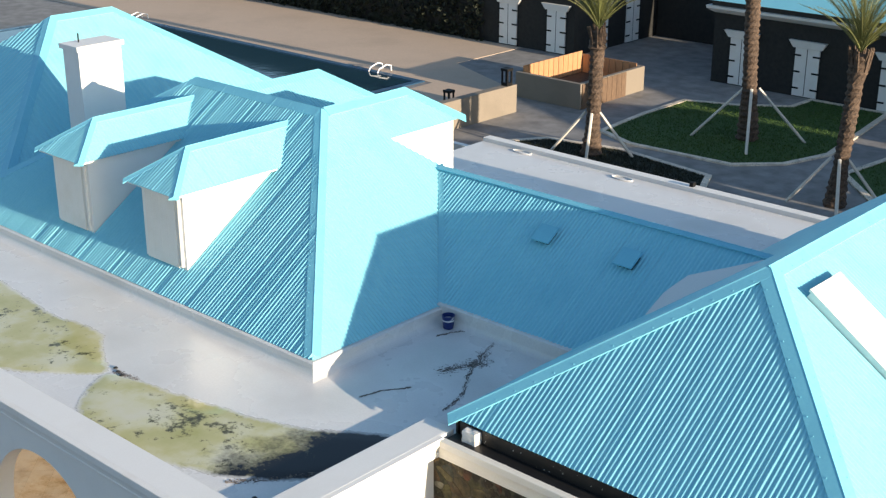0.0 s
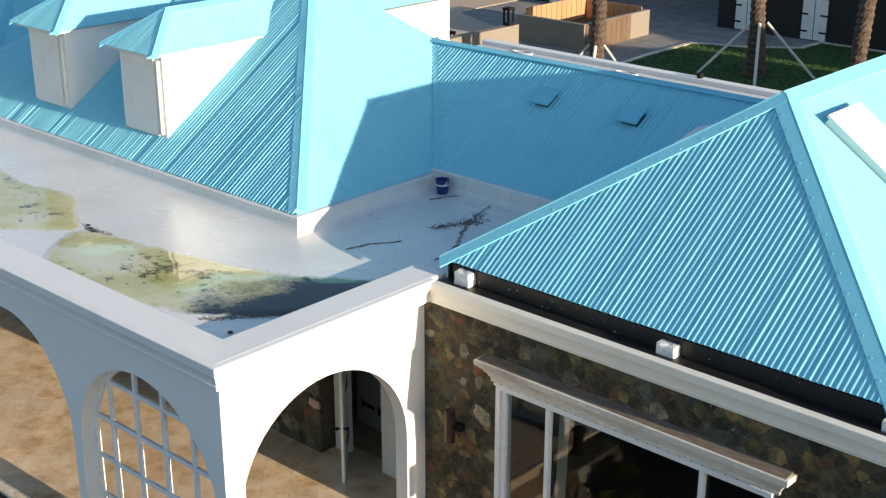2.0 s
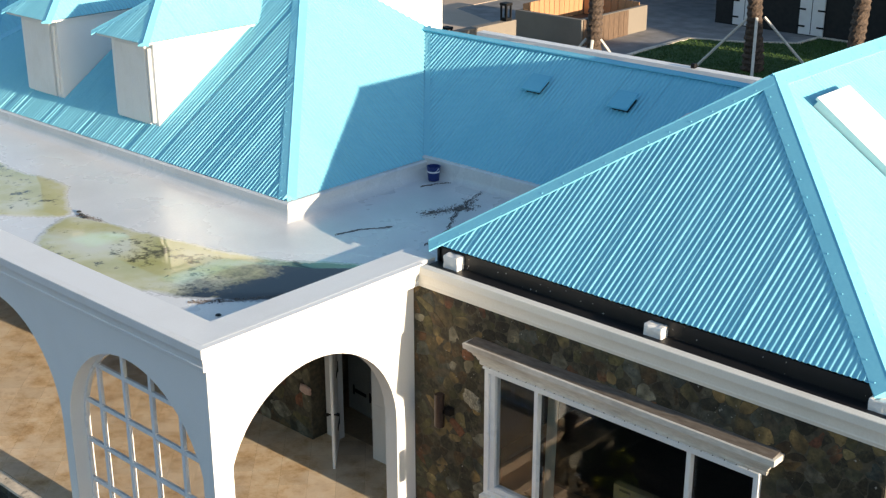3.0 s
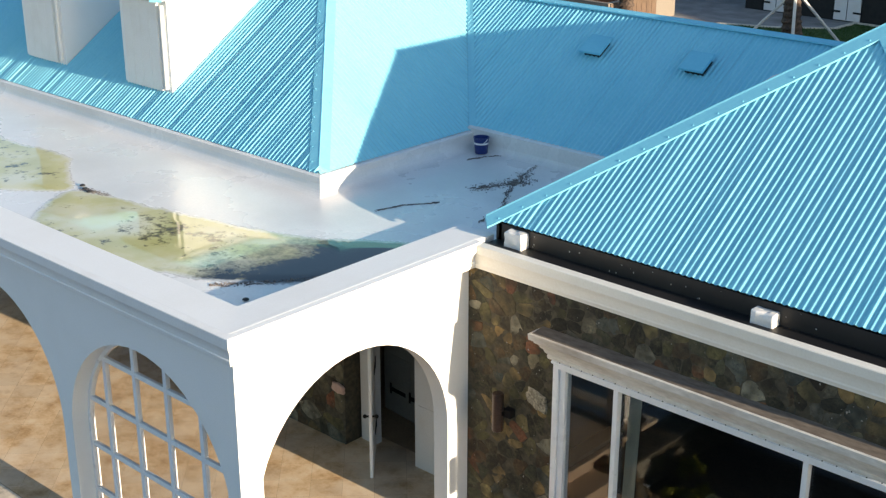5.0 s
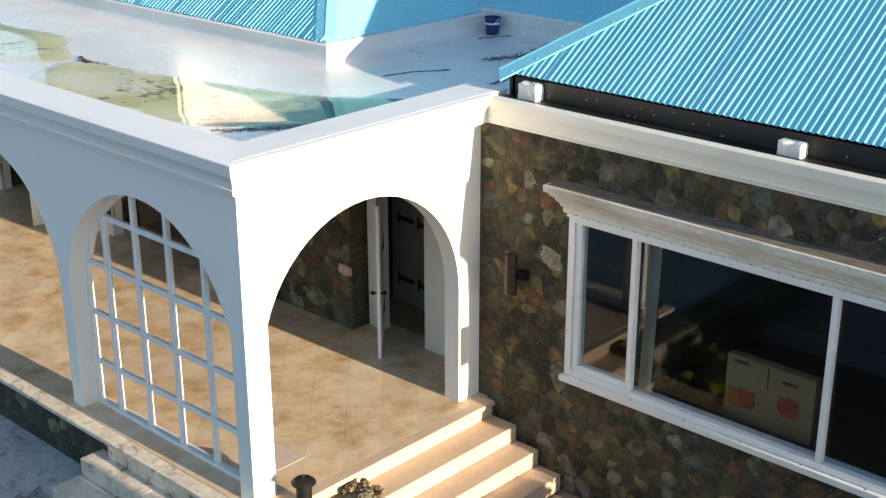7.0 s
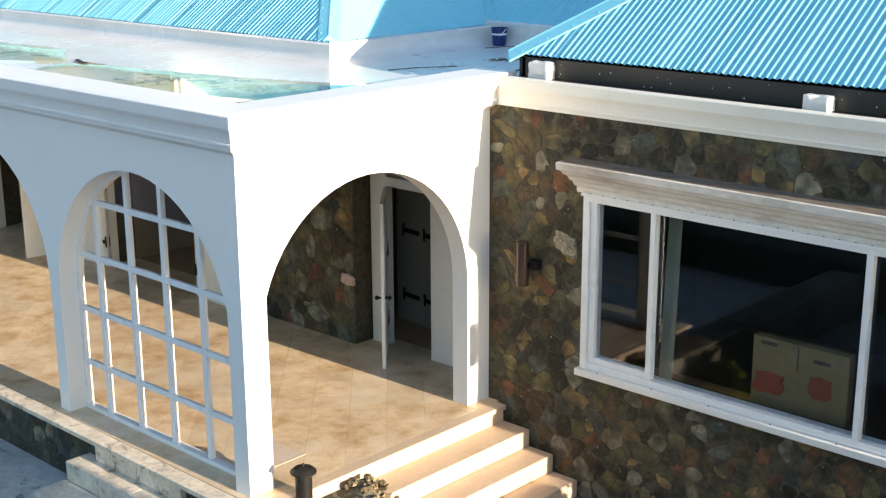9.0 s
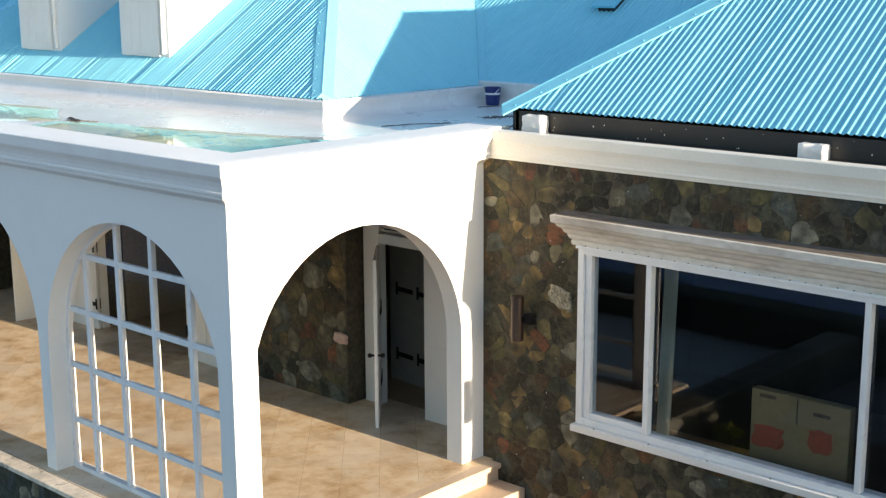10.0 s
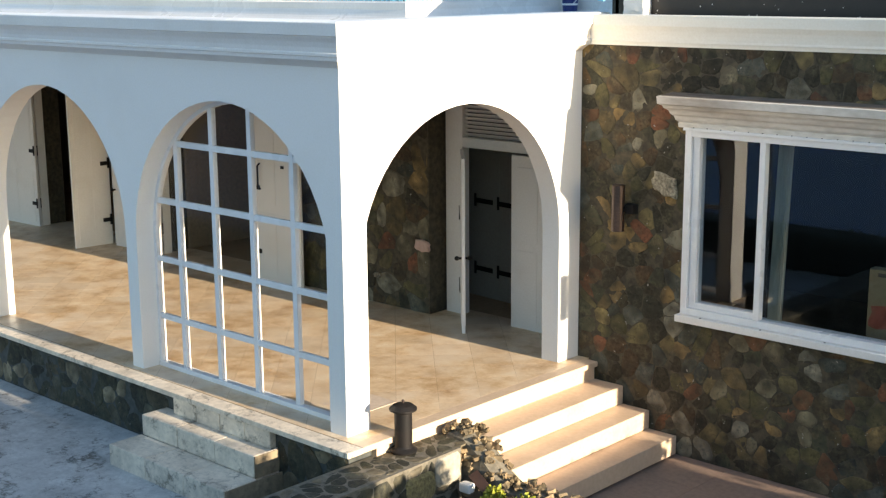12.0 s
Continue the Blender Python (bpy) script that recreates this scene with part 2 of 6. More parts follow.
def marble_mat(name, vein=0.8, tint=(1, 1, 1)):
    """Weathered pale marble: cloudy body, broken dark veins at two scales, brown stains in its pits."""
    m, nd, lk, b = mat(name, 0.5)
    tc = nd.new("ShaderNodeNewGeometry")
    v = tc.outputs["Position"]
    body, fine, pit = noise_of(nd, lk, v, 1.6, 8, 0.7), noise_of(nd, lk, v, 14, 6, 0.7), noise_of(nd, lk, v, 4.5, 9, 0.75)
    c = ramp(nd, lk, body, ((0.32, (0.46, 0.44, 0.41)), (0.48, (0.62, 0.59, 0.55)), (0.65, (0.74, 0.71, 0.66))))
    c = mixed(nd, lk, 1.0, c, ramp(nd, lk, fine, ((0.3, (0.78, 0.77, 0.75)), (0.65, (1.06, 1.05, 1.03)))), "MULTIPLY")
    for scale, wide, depth in ((1.1, 0.022, vein), (3.3, 0.018, vein * 0.7)):
        wob = nd.new("ShaderNodeTexNoise")
        wob.inputs["Scale"].default_value, wob.inputs["Detail"].default_value, wob.inputs["Roughness"].default_value = scale, 7.0, 0.62
        off = nd.new("ShaderNodeVectorMath")
        off.operation = "ADD"
        off.inputs[1].default_value = (scale * 3.1, 1.7, 0.4)
        lk.new(v, off.inputs[0])
        lk.new(off.outputs[0], wob.inputs["Vector"])
        line = ramp(nd, lk, wob.outputs["Fac"], ((0.5 - wide, (0, 0, 0)), (0.5, (depth, depth, depth)), (0.5 + wide, (0, 0, 0))))
        gate = ramp(nd, lk, pit, ((0.46, (0, 0, 0)), (0.58, (1, 1, 1))))
        c = mixed(nd, lk, mixed(nd, lk, 1.0, line, gate, "MULTIPLY"), c, (0.10, 0.085, 0.065))
    c = mixed(nd, lk, ramp(nd, lk, pit, ((0.60, (0, 0, 0)), (0.70, (0.55, 0.55, 0.55)))), c, (0.30, 0.235, 0.165))
    lk.new(mixed(nd, lk, 1.0, c, tint, "MULTIPLY"), b.inputs["Base Color"])
    bump(nd, lk, b, fine, 0.25, 0.006)
    return m


def puddle_mat():
    """Standing rain water over yellow-green algae: clustered black specks, dark silt, a dried scum line, and clean coating at the rim."""
    m, nd, lk, b = mat("algae_under_rainwater", 0.05, 0.0, 0.3)
    v = coords(nd, lk)
    f, g, h = noise_of(nd, lk, v, 6, 9, 0.72), noise_of(nd, lk, v, 1.1, 5), noise_of(nd, lk, v, 2.6, 9, 0.75)
    q, e = noise_of(nd, lk, v, 0.9, 3), nd.new("ShaderNodeAttribute")
    e.attribute_name = "depth"
    c = ramp(nd, lk, g, ((0.3, (0.42, 0.40, 0.15)), (0.48, (0.52, 0.49, 0.24)), (0.6, (0.60, 0.58, 0.38)), (0.72, (0.62, 0.60, 0.46))))
    thick = nd.new("ShaderNodeMath")
    thick.operation = "MULTIPLY_ADD"
    thick.inputs[1].default_value = 0.55
    lk.new(q, thick.inputs[0])
    lk.new(f, thick.inputs[2])
    c = mixed(nd, lk, ramp(nd, lk, thick.outputs[0], ((0.86, (0, 0, 0)), (0.90, (0.5, 0.5, 0.5)), (0.96, (0.95, 0.95, 0.95)))), c, (0.05, 0.048, 0.02))
    sep, mr = nd.new("ShaderNodeSeparateXYZ"), nd.new("ShaderNodeMath")
    lk.new(v, sep.inputs[0])
    mr.operation = "MULTIPLY_ADD"
    mr.inputs[1].default_value = 2.2
    lk.new(h, mr.inputs[0])
    lk.new(sep.outputs[0], mr.inputs[2])
    # the silt lies where the roof drains, at the puddle's outlet end
    rg = nd.new("ShaderNodeMapRange")
    rg.inputs["From Min"].default_value, rg.inputs["From Max"].default_value = -1.1, -0.35
    lk.new(mr.outputs[0], rg.inputs["Value"])
    c = mixed(nd, lk, rg.outputs[0], c, (0.010, 0.009, 0.008))
    shore = nd.new("ShaderNodeMath")
    shore.operation = "MULTIPLY_ADD"
    shore.inputs[1].default_value = 0.7
    lk.new(h, shore.inputs[0])
    lk.new(e.outputs["Fac"], shore.inputs[2])
    edge = ramp(nd, lk, shore.outputs[0], ((0.42, (0, 0, 0)), (0.66, (1, 1, 1))))
    scum = ramp(nd, lk, shore.outputs[0], ((0.43, (0, 0, 0)), (0.455, (0.55, 0.55, 0.55)), (0.48, (0, 0, 0))))
    c = mixed(nd, lk, edge, (0.72, 0.71, 0.69), c)
    c = mixed(nd, lk, scum, c, (0.16, 0.12, 0.08))
    lk.new(c, b.inputs["Base Color"])
    lk.new(ramp(nd, lk, edge, ((0.0, (0.28, 0.28, 0.28)), (0.5, (0.05, 0.05, 0.05)))), b.inputs["Roughness"])
    return m


def glass_mat(name, tint=(1, 1, 1), mirror=0.045):
    """Clear glass: sees through, and mirrors more the flatter one looks along it."""
    m, nd, lk, b = mat(name, 0.0)
    tr, gl, mx, lw = nd.new("ShaderNodeBsdfTransparent"), nd.new("ShaderNodeBsdfGlossy"), nd.new("ShaderNodeMixShader"), nd.new("ShaderNodeLayerWeight")
    pw, ad = nd.new("ShaderNodeMath"), nd.new("ShaderNodeMath")
    pw.operation, ad.operation = "POWER", "MULTIPLY_ADD"
    pw.inputs[1].default_value, ad.inputs[1].default_value, ad.inputs[2].default_value = 5.0, 0.95, mirror
    tr.inputs[0].default_value, gl.inputs["Roughness"].default_value, lw.inputs[0].default_value = rgb(tint), 0.01, 0.5
    lk.new(lw.outputs["Facing"], pw.inputs[0])
    lk.new(pw.outputs[0], ad.inputs[0])
    lk.new(ad.outputs[0], mx.inputs[0])
    lk.new(tr.outputs[0], mx.inputs[1])
    lk.new(gl.outputs[0], mx.inputs[2])
    lk.new(mx.outputs[0], nd["Material Output"].inputs[0])
    return m


def water_mat(name, deep, rough, scale, strength, spec=0.5):
    m, nd, lk, b = mat(name, rough, 0.0, spec)
    b.inputs["Base Color"].default_value = rgb(deep)
    bump(nd, lk, b, noise_of(nd, lk, coords(nd, lk), scale, 5), strength, 0.05)
    return m


TILE, STONE, STONE_JOINED, PUDDLE = floor_tile(), stone_mat("rubble_stone"), stone_mat("rubble_stone_joined", True), puddle_mat()
FLAG = stone_mat("garden_flagstone", False, [(0.030, 0.032, 0.026), (0.060, 0.062, 0.050), (0.040, 0.042, 0.030), (0.085, 0.080, 0.060), (0.026, 0.028, 0.022), (0.12, 0.105, 0.075), (0.050, 0.046, 0.034), (0.17, 0.15, 0.11)])
MARBLE = marble_mat("pale_veined_marble", 0.8, (1.16, 1.06, 0.92))
PAVING = marble_mat("grey_mottled_marble", 0.9, (0.80, 0.83, 0.86))
CLEAR = glass_mat("clear_glass", (0.99, 0.985, 0.975), 0.008)
GLASS, POOL, SEA = glass_mat("window_glass", (0.9, 0.92, 0.93)), water_mat("pool_water", (0.015, 0.05, 0.075), 0.05, 1.2, 0.12), water_mat("sea_water", (0.009, 0.045, 0.19), 0.35, 0.35, 0.5, 0.2)


# ---- mesh helpers ----
def mesh_ob(name, bm, material, parent=None, smooth=False):
    me = bpy.data.meshes.new(name)
    bmesh.ops.recalc_face_normals(bm, faces=bm.faces)
    bm.to_mesh(me)
    bm.free()
    me.materials.append(material)
    if smooth:
        me.polygons.foreach_set("use_smooth", [True] * len(me.polygons))
    ob = new(name, me)
    ob.parent = parent
    return ob


def part(name, bm, material, parent, label="", smooth=False):
    return tagged(mesh_ob(name, bm, material, parent, smooth), label)


def thing(name, label, category, group="", kind=""):
    ob = new(name)
    ob.empty_display_size = 0.1
    return tagged(ob, label, category, group, kind)


def box(x0, y0, z0, x1, y1, z1, bevel=0.0, bm=None):
    mine = bmesh.new()
    bmesh.ops.create_cube(mine, size=1.0, matrix=Matrix.Translation(((x0 + x1) / 2, (y0 + y1) / 2, (z0 + z1) / 2)) @ Matrix.Diagonal((x1 - x0, y1 - y0, z1 - z0, 1)))
    if bevel:
        bmesh.ops.bevel(mine, geom=list(mine.edges), offset=bevel, segments=2, profile=0.6, affect="EDGES")
    return joined(bm, mine)


def joined(bm, other):
    if bm is None:
        return other
    me = bpy.data.meshes.new("tmp")
    other.to_mesh(me)
    other.free()
    bm.from_mesh(me)
    bpy.data.meshes.remove(me)
    return bm


def tube(points, radius, sides=8, bm=None, taper=1.0, closed=True):
    """A round bar along points; radius tapers to radius * taper."""
    bm = bm or bmesh.new()
    pts, rings = [Vector(p) for p in points], []
    for i, p in enumerate(pts):
        d = (pts[min(i + 1, len(pts) - 1)] - pts[max(i - 1, 0)]).normalized()
        a = d.cross(Vector((0, 0, 1)) if abs(d.z) < 0.9 else Vector((1, 0, 0))).normalized()
        c, r = d.cross(a), radius * (1 + (taper - 1) * i / (len(pts) - 1))
        rings.append([bm.verts.new(p + r * (a * math.cos(k * 2 * math.pi / sides) + c * math.sin(k * 2 * math.pi / sides))) for k in range(sides)])
    for r0, r1 in zip(rings, rings[1:]):
        for k in range(sides):
            bm.faces.new((r0[k], r0[(k + 1) % sides], r1[(k + 1) % sides], r1[k]))
    if closed:
        bm.faces.new(rings[0][::-1]), bm.faces.new(rings[-1])
    return bm


def lathe(profile, at, sides=20, bm=None):
    """Turns (radius, z) pairs round the upright through at."""
    bm = bm or bmesh.new()
    rings = [[bm.verts.new((at[0] + r * math.cos(k * 2 * math.pi / sides), at[1] + r * math.sin(k * 2 * math.pi / sides), at[2] + z)) for k in range(sides)] for r, z in profile]
    for r0, r1 in zip(rings, rings[1:]):
        for k in range(sides):
            bm.faces.new((r0[k], r0[(k + 1) % sides], r1[(k + 1) % sides], r1[k]))
    bm.faces.new(rings[0][::-1]), bm.faces.new(rings[-1])
    return bm


def prism(poly, z0, z1, bm=None, ramped=None):
    """An upright prism over a plan polygon."""
    bm = bm or bmesh.new()
    lo = [bm.verts.new((x, y, z0)) for x, y in poly]
    hi = [bm.verts.new((x, y, z1)) for x, y in poly]
    bm.faces.new(lo[::-1]), bm.faces.new(hi)
    for k in range(len(poly)):
        n = (k + 1) % len(poly)
        bm.faces.new((lo[k], lo[n], hi[n], hi[k]))
    return bm


def solid(points, faces):
    bm = bmesh.new()
    vs = [bm.verts.new(p) for p in points]
    for f in faces:
        bm.faces.new([vs[i] for i in f])
    return bm


def sweep(path, profile, bm=None):
    """Sweeps an (outward, z) profile along a plan path, mitred at its corners; outward is to the right of the way."""
    bm, rows = bm or bmesh.new(), []
    pts = [Vector((x, y)) for x, y in path]
    for i, p in enumerate(pts):
        d0 = (pts[i] - pts[i - 1]).normalized() if i else (pts[1] - pts[0]).normalized()
        d1 = (pts[i + 1] - pts[i]).normalized() if i < len(pts) - 1 else d0
        n0, n1 = Vector((d0.y, -d0.x)), Vector((d1.y, -d1.x))
        n = (n0 + n1) / max(0.2, 1 + n0.dot(n1))
        rows.append([bm.verts.new((p.x + n.x * o, p.y + n.y * o, z)) for o, z in profile])
    for r0, r1 in zip(rows, rows[1:]):
        for k in range(len(profile)):
            m = (k + 1) % len(profile)
            bm.faces.new((r0[k], r0[m], r1[m], r1[k]))
    bm.faces.new(rows[0]), bm.faces.new(rows[-1][::-1])
    return bm


def arch_wall(u0, u1, z0, z1, arches, place, thick, steps=28):
    """A wall with round-headed openings (a, b, spring) through it. place(u, w, z) gives the point w metres into it."""
    bm, cols = bmesh.new(), []
    cols.append((u0, z0))
    for a, b, s in arches:
        r, c = (b - a) / 2, (a + b) / 2
        cols.append((a, z0))
        cols += [(c - r * math.cos(k * math.pi / steps), s + r * math.sin(k * math.pi / steps)) for k in range(steps + 1)]
        cols.append((b, z0))
    cols.append((u1, z0))
    sides = []
    for w in (0.0, thick):
        lo = [bm.verts.new(place(u, w, z)) for u, z in cols]
        hi = [bm.verts.new(place(u, w, z1)) for u, z in cols]
        sides.append((lo, hi))
    n = len(cols)
    for k in range(n - 1):
        flat = abs(cols[k][0] - cols[k + 1][0]) < 1e-6
        for lo, hi in sides:
            if not flat:
                bm.faces.new((lo[k], lo[k + 1], hi[k + 1], hi[k]))
        (l0, h0), (l1, h1) = sides
        bm.faces.new((l0[k], l0[k + 1], l1[k + 1], l1[k]))
        if not flat:
            bm.faces.new((h0[k], h0[k + 1], h1[k + 1], h1[k]))
    for k in (0, n - 1):
        bm.faces.new((sides[0][0][k], sides[0][1][k], sides[1][1][k], sides[1][0][k]))
    bmesh.ops.remove_doubles(bm, verts=bm.verts, dist=1e-5)
    return bm


def clip(poly, a, b, c):
    """The part of a polygon where a x + b y <= c."""
    out = []
    for p, q in zip(poly, poly[1:] + poly[:1]):
        dp, dq = a * p[0] + b * p[1] - c, a * q[0] + b * q[1] - c
        if dp <= 0:
            out.append(p)
        if dp * dq < 0:
            t = dp / (dp - dq)
            out.append((p[0] + t * (q[0] - p[0]), p[1] + t * (q[1] - p[1])))
    return out


def rubble(u0, u1, v0, v1, size, rng, holes=(), squash=1.2, joint=0.002):
    """Irregular stone outlines that fill a rectangle but for its holes, each with a joint round it."""
    seeds, nu, nv = [], max(1, round((u1 - u0) / (size * squash))), max(1, round((v1 - v0) / size))
    for i in range(nu):
        for j in range(nv):
            seeds.append((u0 + (i + 0.5 + 0.5 * (j % 2) - 0.25 + rng.uniform(-0.48, 0.48)) * (u1 - u0) / nu, v0 + (j + 0.5 + rng.uniform(-0.42, 0.42)) * (v1 - v0) / nv))
    seeds = [q for q in seeds if rng.random() > 0.32]
    out = []
    for n, (x, y) in enumerate(seeds):
        if any(a < x < b and c < y < d for a, b, c, d in holes):
            continue
        poly = [(u0, v0), (u1, v0), (u1, v1), (u0, v1)]
        for m, (p, q) in enumerate(seeds):
            if m != n and abs(p - x) < 3 * size * squash and abs(q - y) < 3 * size:
                poly = clip(poly, p - x, q - y, (p * p + q * q - x * x - y * y) / 2)
        for a, b, c, d in holes:
            gaps = [(x - b, (-1, 0, -b)), (a - x, (1, 0, a)), (y - d, (0, -1, -d)), (c - y, (0, 1, c))]
            poly = clip(poly, *max(gaps)[1]) if poly else poly
        if len(poly) < 3:
            continue
        cx, cy = sum(p[0] for p in poly) / len(poly), sum(p[1] for p in poly) / len(poly)
        ring = []
        for p, q in zip(poly, poly[1:] + poly[:1]):
            if math.dist(p, q) > 0.02:
                ring += [(p[0] * 0.78 + q[0] * 0.22, p[1] * 0.78 + q[1] * 0.22), (p[0] * 0.22 + q[0] * 0.78, p[1] * 0.22 + q[1] * 0.78)]
        if len(ring) < 5:
            continue
        rad = sum(math.dist(p, (cx, cy)) for p in ring) / len(ring)
        k = max(0.5, 1 - joint / rad) * (rng.uniform(0.99, 1.12) if joint < 0.003 else 1.0)
        out.append([(cx + (p[0] - cx) * w, cy + (p[1] - cy) * w) for p in ring for w in (k * rng.uniform(0.94, 1.07),)])
    return out


def stone_mesh(ring, proud, place, rng, bm=None):
    """One dressed rubble stone on a wall: place(u, v, out) gives its points."""
    bm = bm or bmesh.new()
    n, cx, cy = len(ring), sum(p[0] for p in ring) / len(ring), sum(p[1] for p in ring) / len(ring)
    tilt = rng.uniform(-0.04, 0.04), rng.uniform(-0.04, 0.04)
    rows = []
    for k, out in ((1.0, -0.02), (0.93, proud * 0.4), (0.76, proud)):
        rows.append([bm.verts.new(place(cx + (u - cx) * k, cy + (v - cy) * k, out + (tilt[0] * (u - cx) + tilt[1] * (v - cy) if out > 0 else 0) + (rng.uniform(-0.0025, 0.0025) if out > 0 else 0))) for u, v in ring])
    for r0, r1 in zip(rows, rows[1:]):
        for k in range(n):
            bm.faces.new((r0[k], r0[(k + 1) % n], r1[(k + 1) % n], r1[k]))
    mid = bm.verts.new(place(cx, cy, proud * 1.15))
    for k in range(n):
        bm.faces.new((rows[2][k], rows[2][(k + 1) % n], mid))
    return bm


def stones_on(parent, rings, place, rng, material=None, joined_material=None, limit=300, key=None):
    """The stones of a wall: each a part, those past the limit joined into one."""
    rings = sorted(rings, key=key) if key else rings
    for ring in rings[:limit]:
        part("stone", stone_mesh(ring, rng.uniform(0.0, 0.008), place, rng), material or STONE, parent)
    if len(rings) > limit:
        bm = bmesh.new()
        for ring in rings[limit:]:
            stone_mesh(ring, rng.uniform(0.0, 0.008), place, rng, bm)
        tagged(part("stone_rest", bm, joined_material or STONE_JOINED, parent), kind="stuff")


def corrugated(parent, origin, along, up, slope, poly, pitch=0.076, amp=0.0095, sheet=0.76, material=None, dents=1.0):
    """Corrugated sheets over a roof face. poly: corners as (metres along the eave, metres of run up the slope)."""
    o, a, h = Vector(origin), Vector(along), Vector((up[0], up[1], slope))
    n = a.cross(h).normalized()
    n = n if n.z > 0 else -n
    us = [p[0] for p in poly]
    u, end, step = min(us), max(us), pitch / 6

    def spans(x):
        hits = []
        for (p, r), (q, s) in zip(poly, poly[1:] + poly[:1]):
            if (p <= x < q) or (q <= x < p):
                hits.append(r + (s - r) * (x - p) / (q - p))
        hits.sort()
        return list(zip(hits[::2], hits[1::2]))

    k0, total, seed = 0, int((end - u) / step), 0.37 * o.x + 0.19 * o.y
    per = int(sheet / step)
    while k0 < total:
        bm, last = bmesh.new(), []
        lift = random.uniform(0.0, 0.003)
        for k in range(k0, min(k0 + per + 7, total + 1)):
            x = min(max(u + k * step, u + 1e-4), end - 1e-4)
            uneven = 1 + 0.35 * noise.noise((x / pitch * 0.37, seed, 0.0))
            w = amp * uneven * math.sin(2 * math.pi * k / 6 + 0.3) + 0.007 * noise.noise((x * 2.6, seed, 4.0)) + 0.004 * dents * noise.noise((x * 10.5, seed, 9.0)) + 0.003 * dents * noise.noise((x / pitch * 0.9, seed, 2.0)) + lift + (0.002 if k > k0 + per else 0)
            row = []
            for lo, hi in spans(x):
                if hi - lo > 0.01:
                    cuts = 5
                    row.append([bm.verts.new(o + a * x + h * (lo + (hi - lo) * c / cuts) + n * (w + 0.002 * noise.noise((x * 5, c * 1.7, seed)))) for c in range(cuts + 1)])
            if len(row) == len(last):
                for r0, r1 in zip(last, row):
                    for c in range(len(r0) - 1):
                        bm.faces.new((r0[c], r1[c], r1[c + 1], r0[c + 1]))
            last = row
        if bm.faces:
            ob = part("roof_sheet", bm, material or BLUE, parent, smooth=True)
        else:
            bm.free()
        k0 += per


def cap(parent, p, q, side, drop, width=0.17, lift=0.022, material=None):
    """A folded sheet-metal cap along a hip or ridge. side: plan direction across it; drop: fall per metre across."""
    p, q, s = Vector(p), Vector(q), Vector((side[0], side[1], 0)).normalized()
    bm, rows = bmesh.new(), []
    for e in range(9):
        c = p + (q - p) * e / 8 + Vector((0, 0, random.uniform(-0.002, 0.003)))
        rows.append([bm.verts.new(c + s * k * width + Vector((0, 0, lift - abs(k) * width * drop + (0.006 if k == 0 else 0)))) for k in (-1, -0.12, 0, 0.12, 1)])
        rows[-1] += [bm.verts.new(c + s * k * width + Vector((0, 0, lift - 0.02 - abs(k) * width * drop))) for k in (1, -1)]
    for r0, r1 in zip(rows, rows[1:]):
        for k in range(7):
            bm.faces.new((r0[k], r0[(k + 1) % 7], r1[(k + 1) % 7], r1[k]))
    bm.faces.new(rows[0]), bm.faces.new(rows[-1][::-1])
    ob = part("ridge_cap", bm, material or CAP, parent, "folded turquoise metal cap")
    nails = bmesh.new()
    length = (q - p).length
    for k in range(int(length / 0.3)):
        c = p + (q - p) * (k + 0.5) * 0.3 / length
        for sg in (-0.75, 0.75):
            at = c + s * sg * width + Vector((0, 0, lift - 0.75 * width * drop + 0.002))
            bmesh.ops.create_cone(nails, cap_ends=True, segments=6, radius1=0.012, radius2=0.006, depth=0.012, matrix=Matrix.Translation(at))
    if nails.faces:
        tagged(part("nail_heads", nails, material or CAP, ob), kind="stuff")
    else:
        nails.free()
    return ob


# ---- ground, sea and courtyard ----
GROUND = -0.76
rng = random.Random(7)
ground = mesh_ob("ground", prism([(-1500, -5.6), (1500, -5.6), (1500, 2500), (-1500, 2500)], GROUND - 1.6, GROUND), PAVE)
tagged(ground, "pale grey stone paving of the resort courtyard", "ground", kind="structure")
sea = mesh_ob("water", prism([(-2000, -3000), (2000, -3000), (2000, -5.5), (-2000, -5.5)], GROUND - 3.0, GROUND - 1.0), SEA)
tagged(sea, "dark blue open sea with small waves", "sea", kind="structure")

# left forecourt and right terrace
pav = mesh_ob("pavement", box(-30, -5.55, GROUND - 0.2, 0.02, 0.25, -0.61), PAVING)
tagged(pav, "mottled pale marble paving of the forecourt", "paving", kind="structure")
ter = mesh_ob("terrace_floor", box(0.3, 1.25, GROUND - 0.1, 14, 3.6, -0.755), TERRACE)
tagged(ter, "brown stone terrace floor below the steps", "floor", kind="structure")

# ---- arcade walls ----
FACADE_Y, EAST_X, TOP = 0.08, -0.07, 3.66
WALL_Y, WALL_X = 0.185, -0.17
arches = [(-3.25 - 3.2 * k, -0.29 - 3.2 * k, 1.473) for k in range(5)][::-1]
arches[-1] = (-3.30, -0.34, 1.473)
facade = mesh_ob("wall_south_arcade", arch_wall(-17.0, WALL_X - 0.003, -0.02, TOP, arches, lambda u, w, z: (u, WALL_Y + w, z), 0.29), WHITE)
tagged(facade, "white painted arcade wall with round-headed arches", "wall", kind="structure")
east = mesh_ob("wall_east_arcade", arch_wall(WALL_Y + 0.003, 3.598, -0.02, TOP, [(0.39, 3.245, 1.48)], lambda u, w, z: (WALL_X - w, u, z), 0.22), WHITE)
tagged(east, "sunlit white end wall of the arcade with one wide arch", "wall", kind="structure")

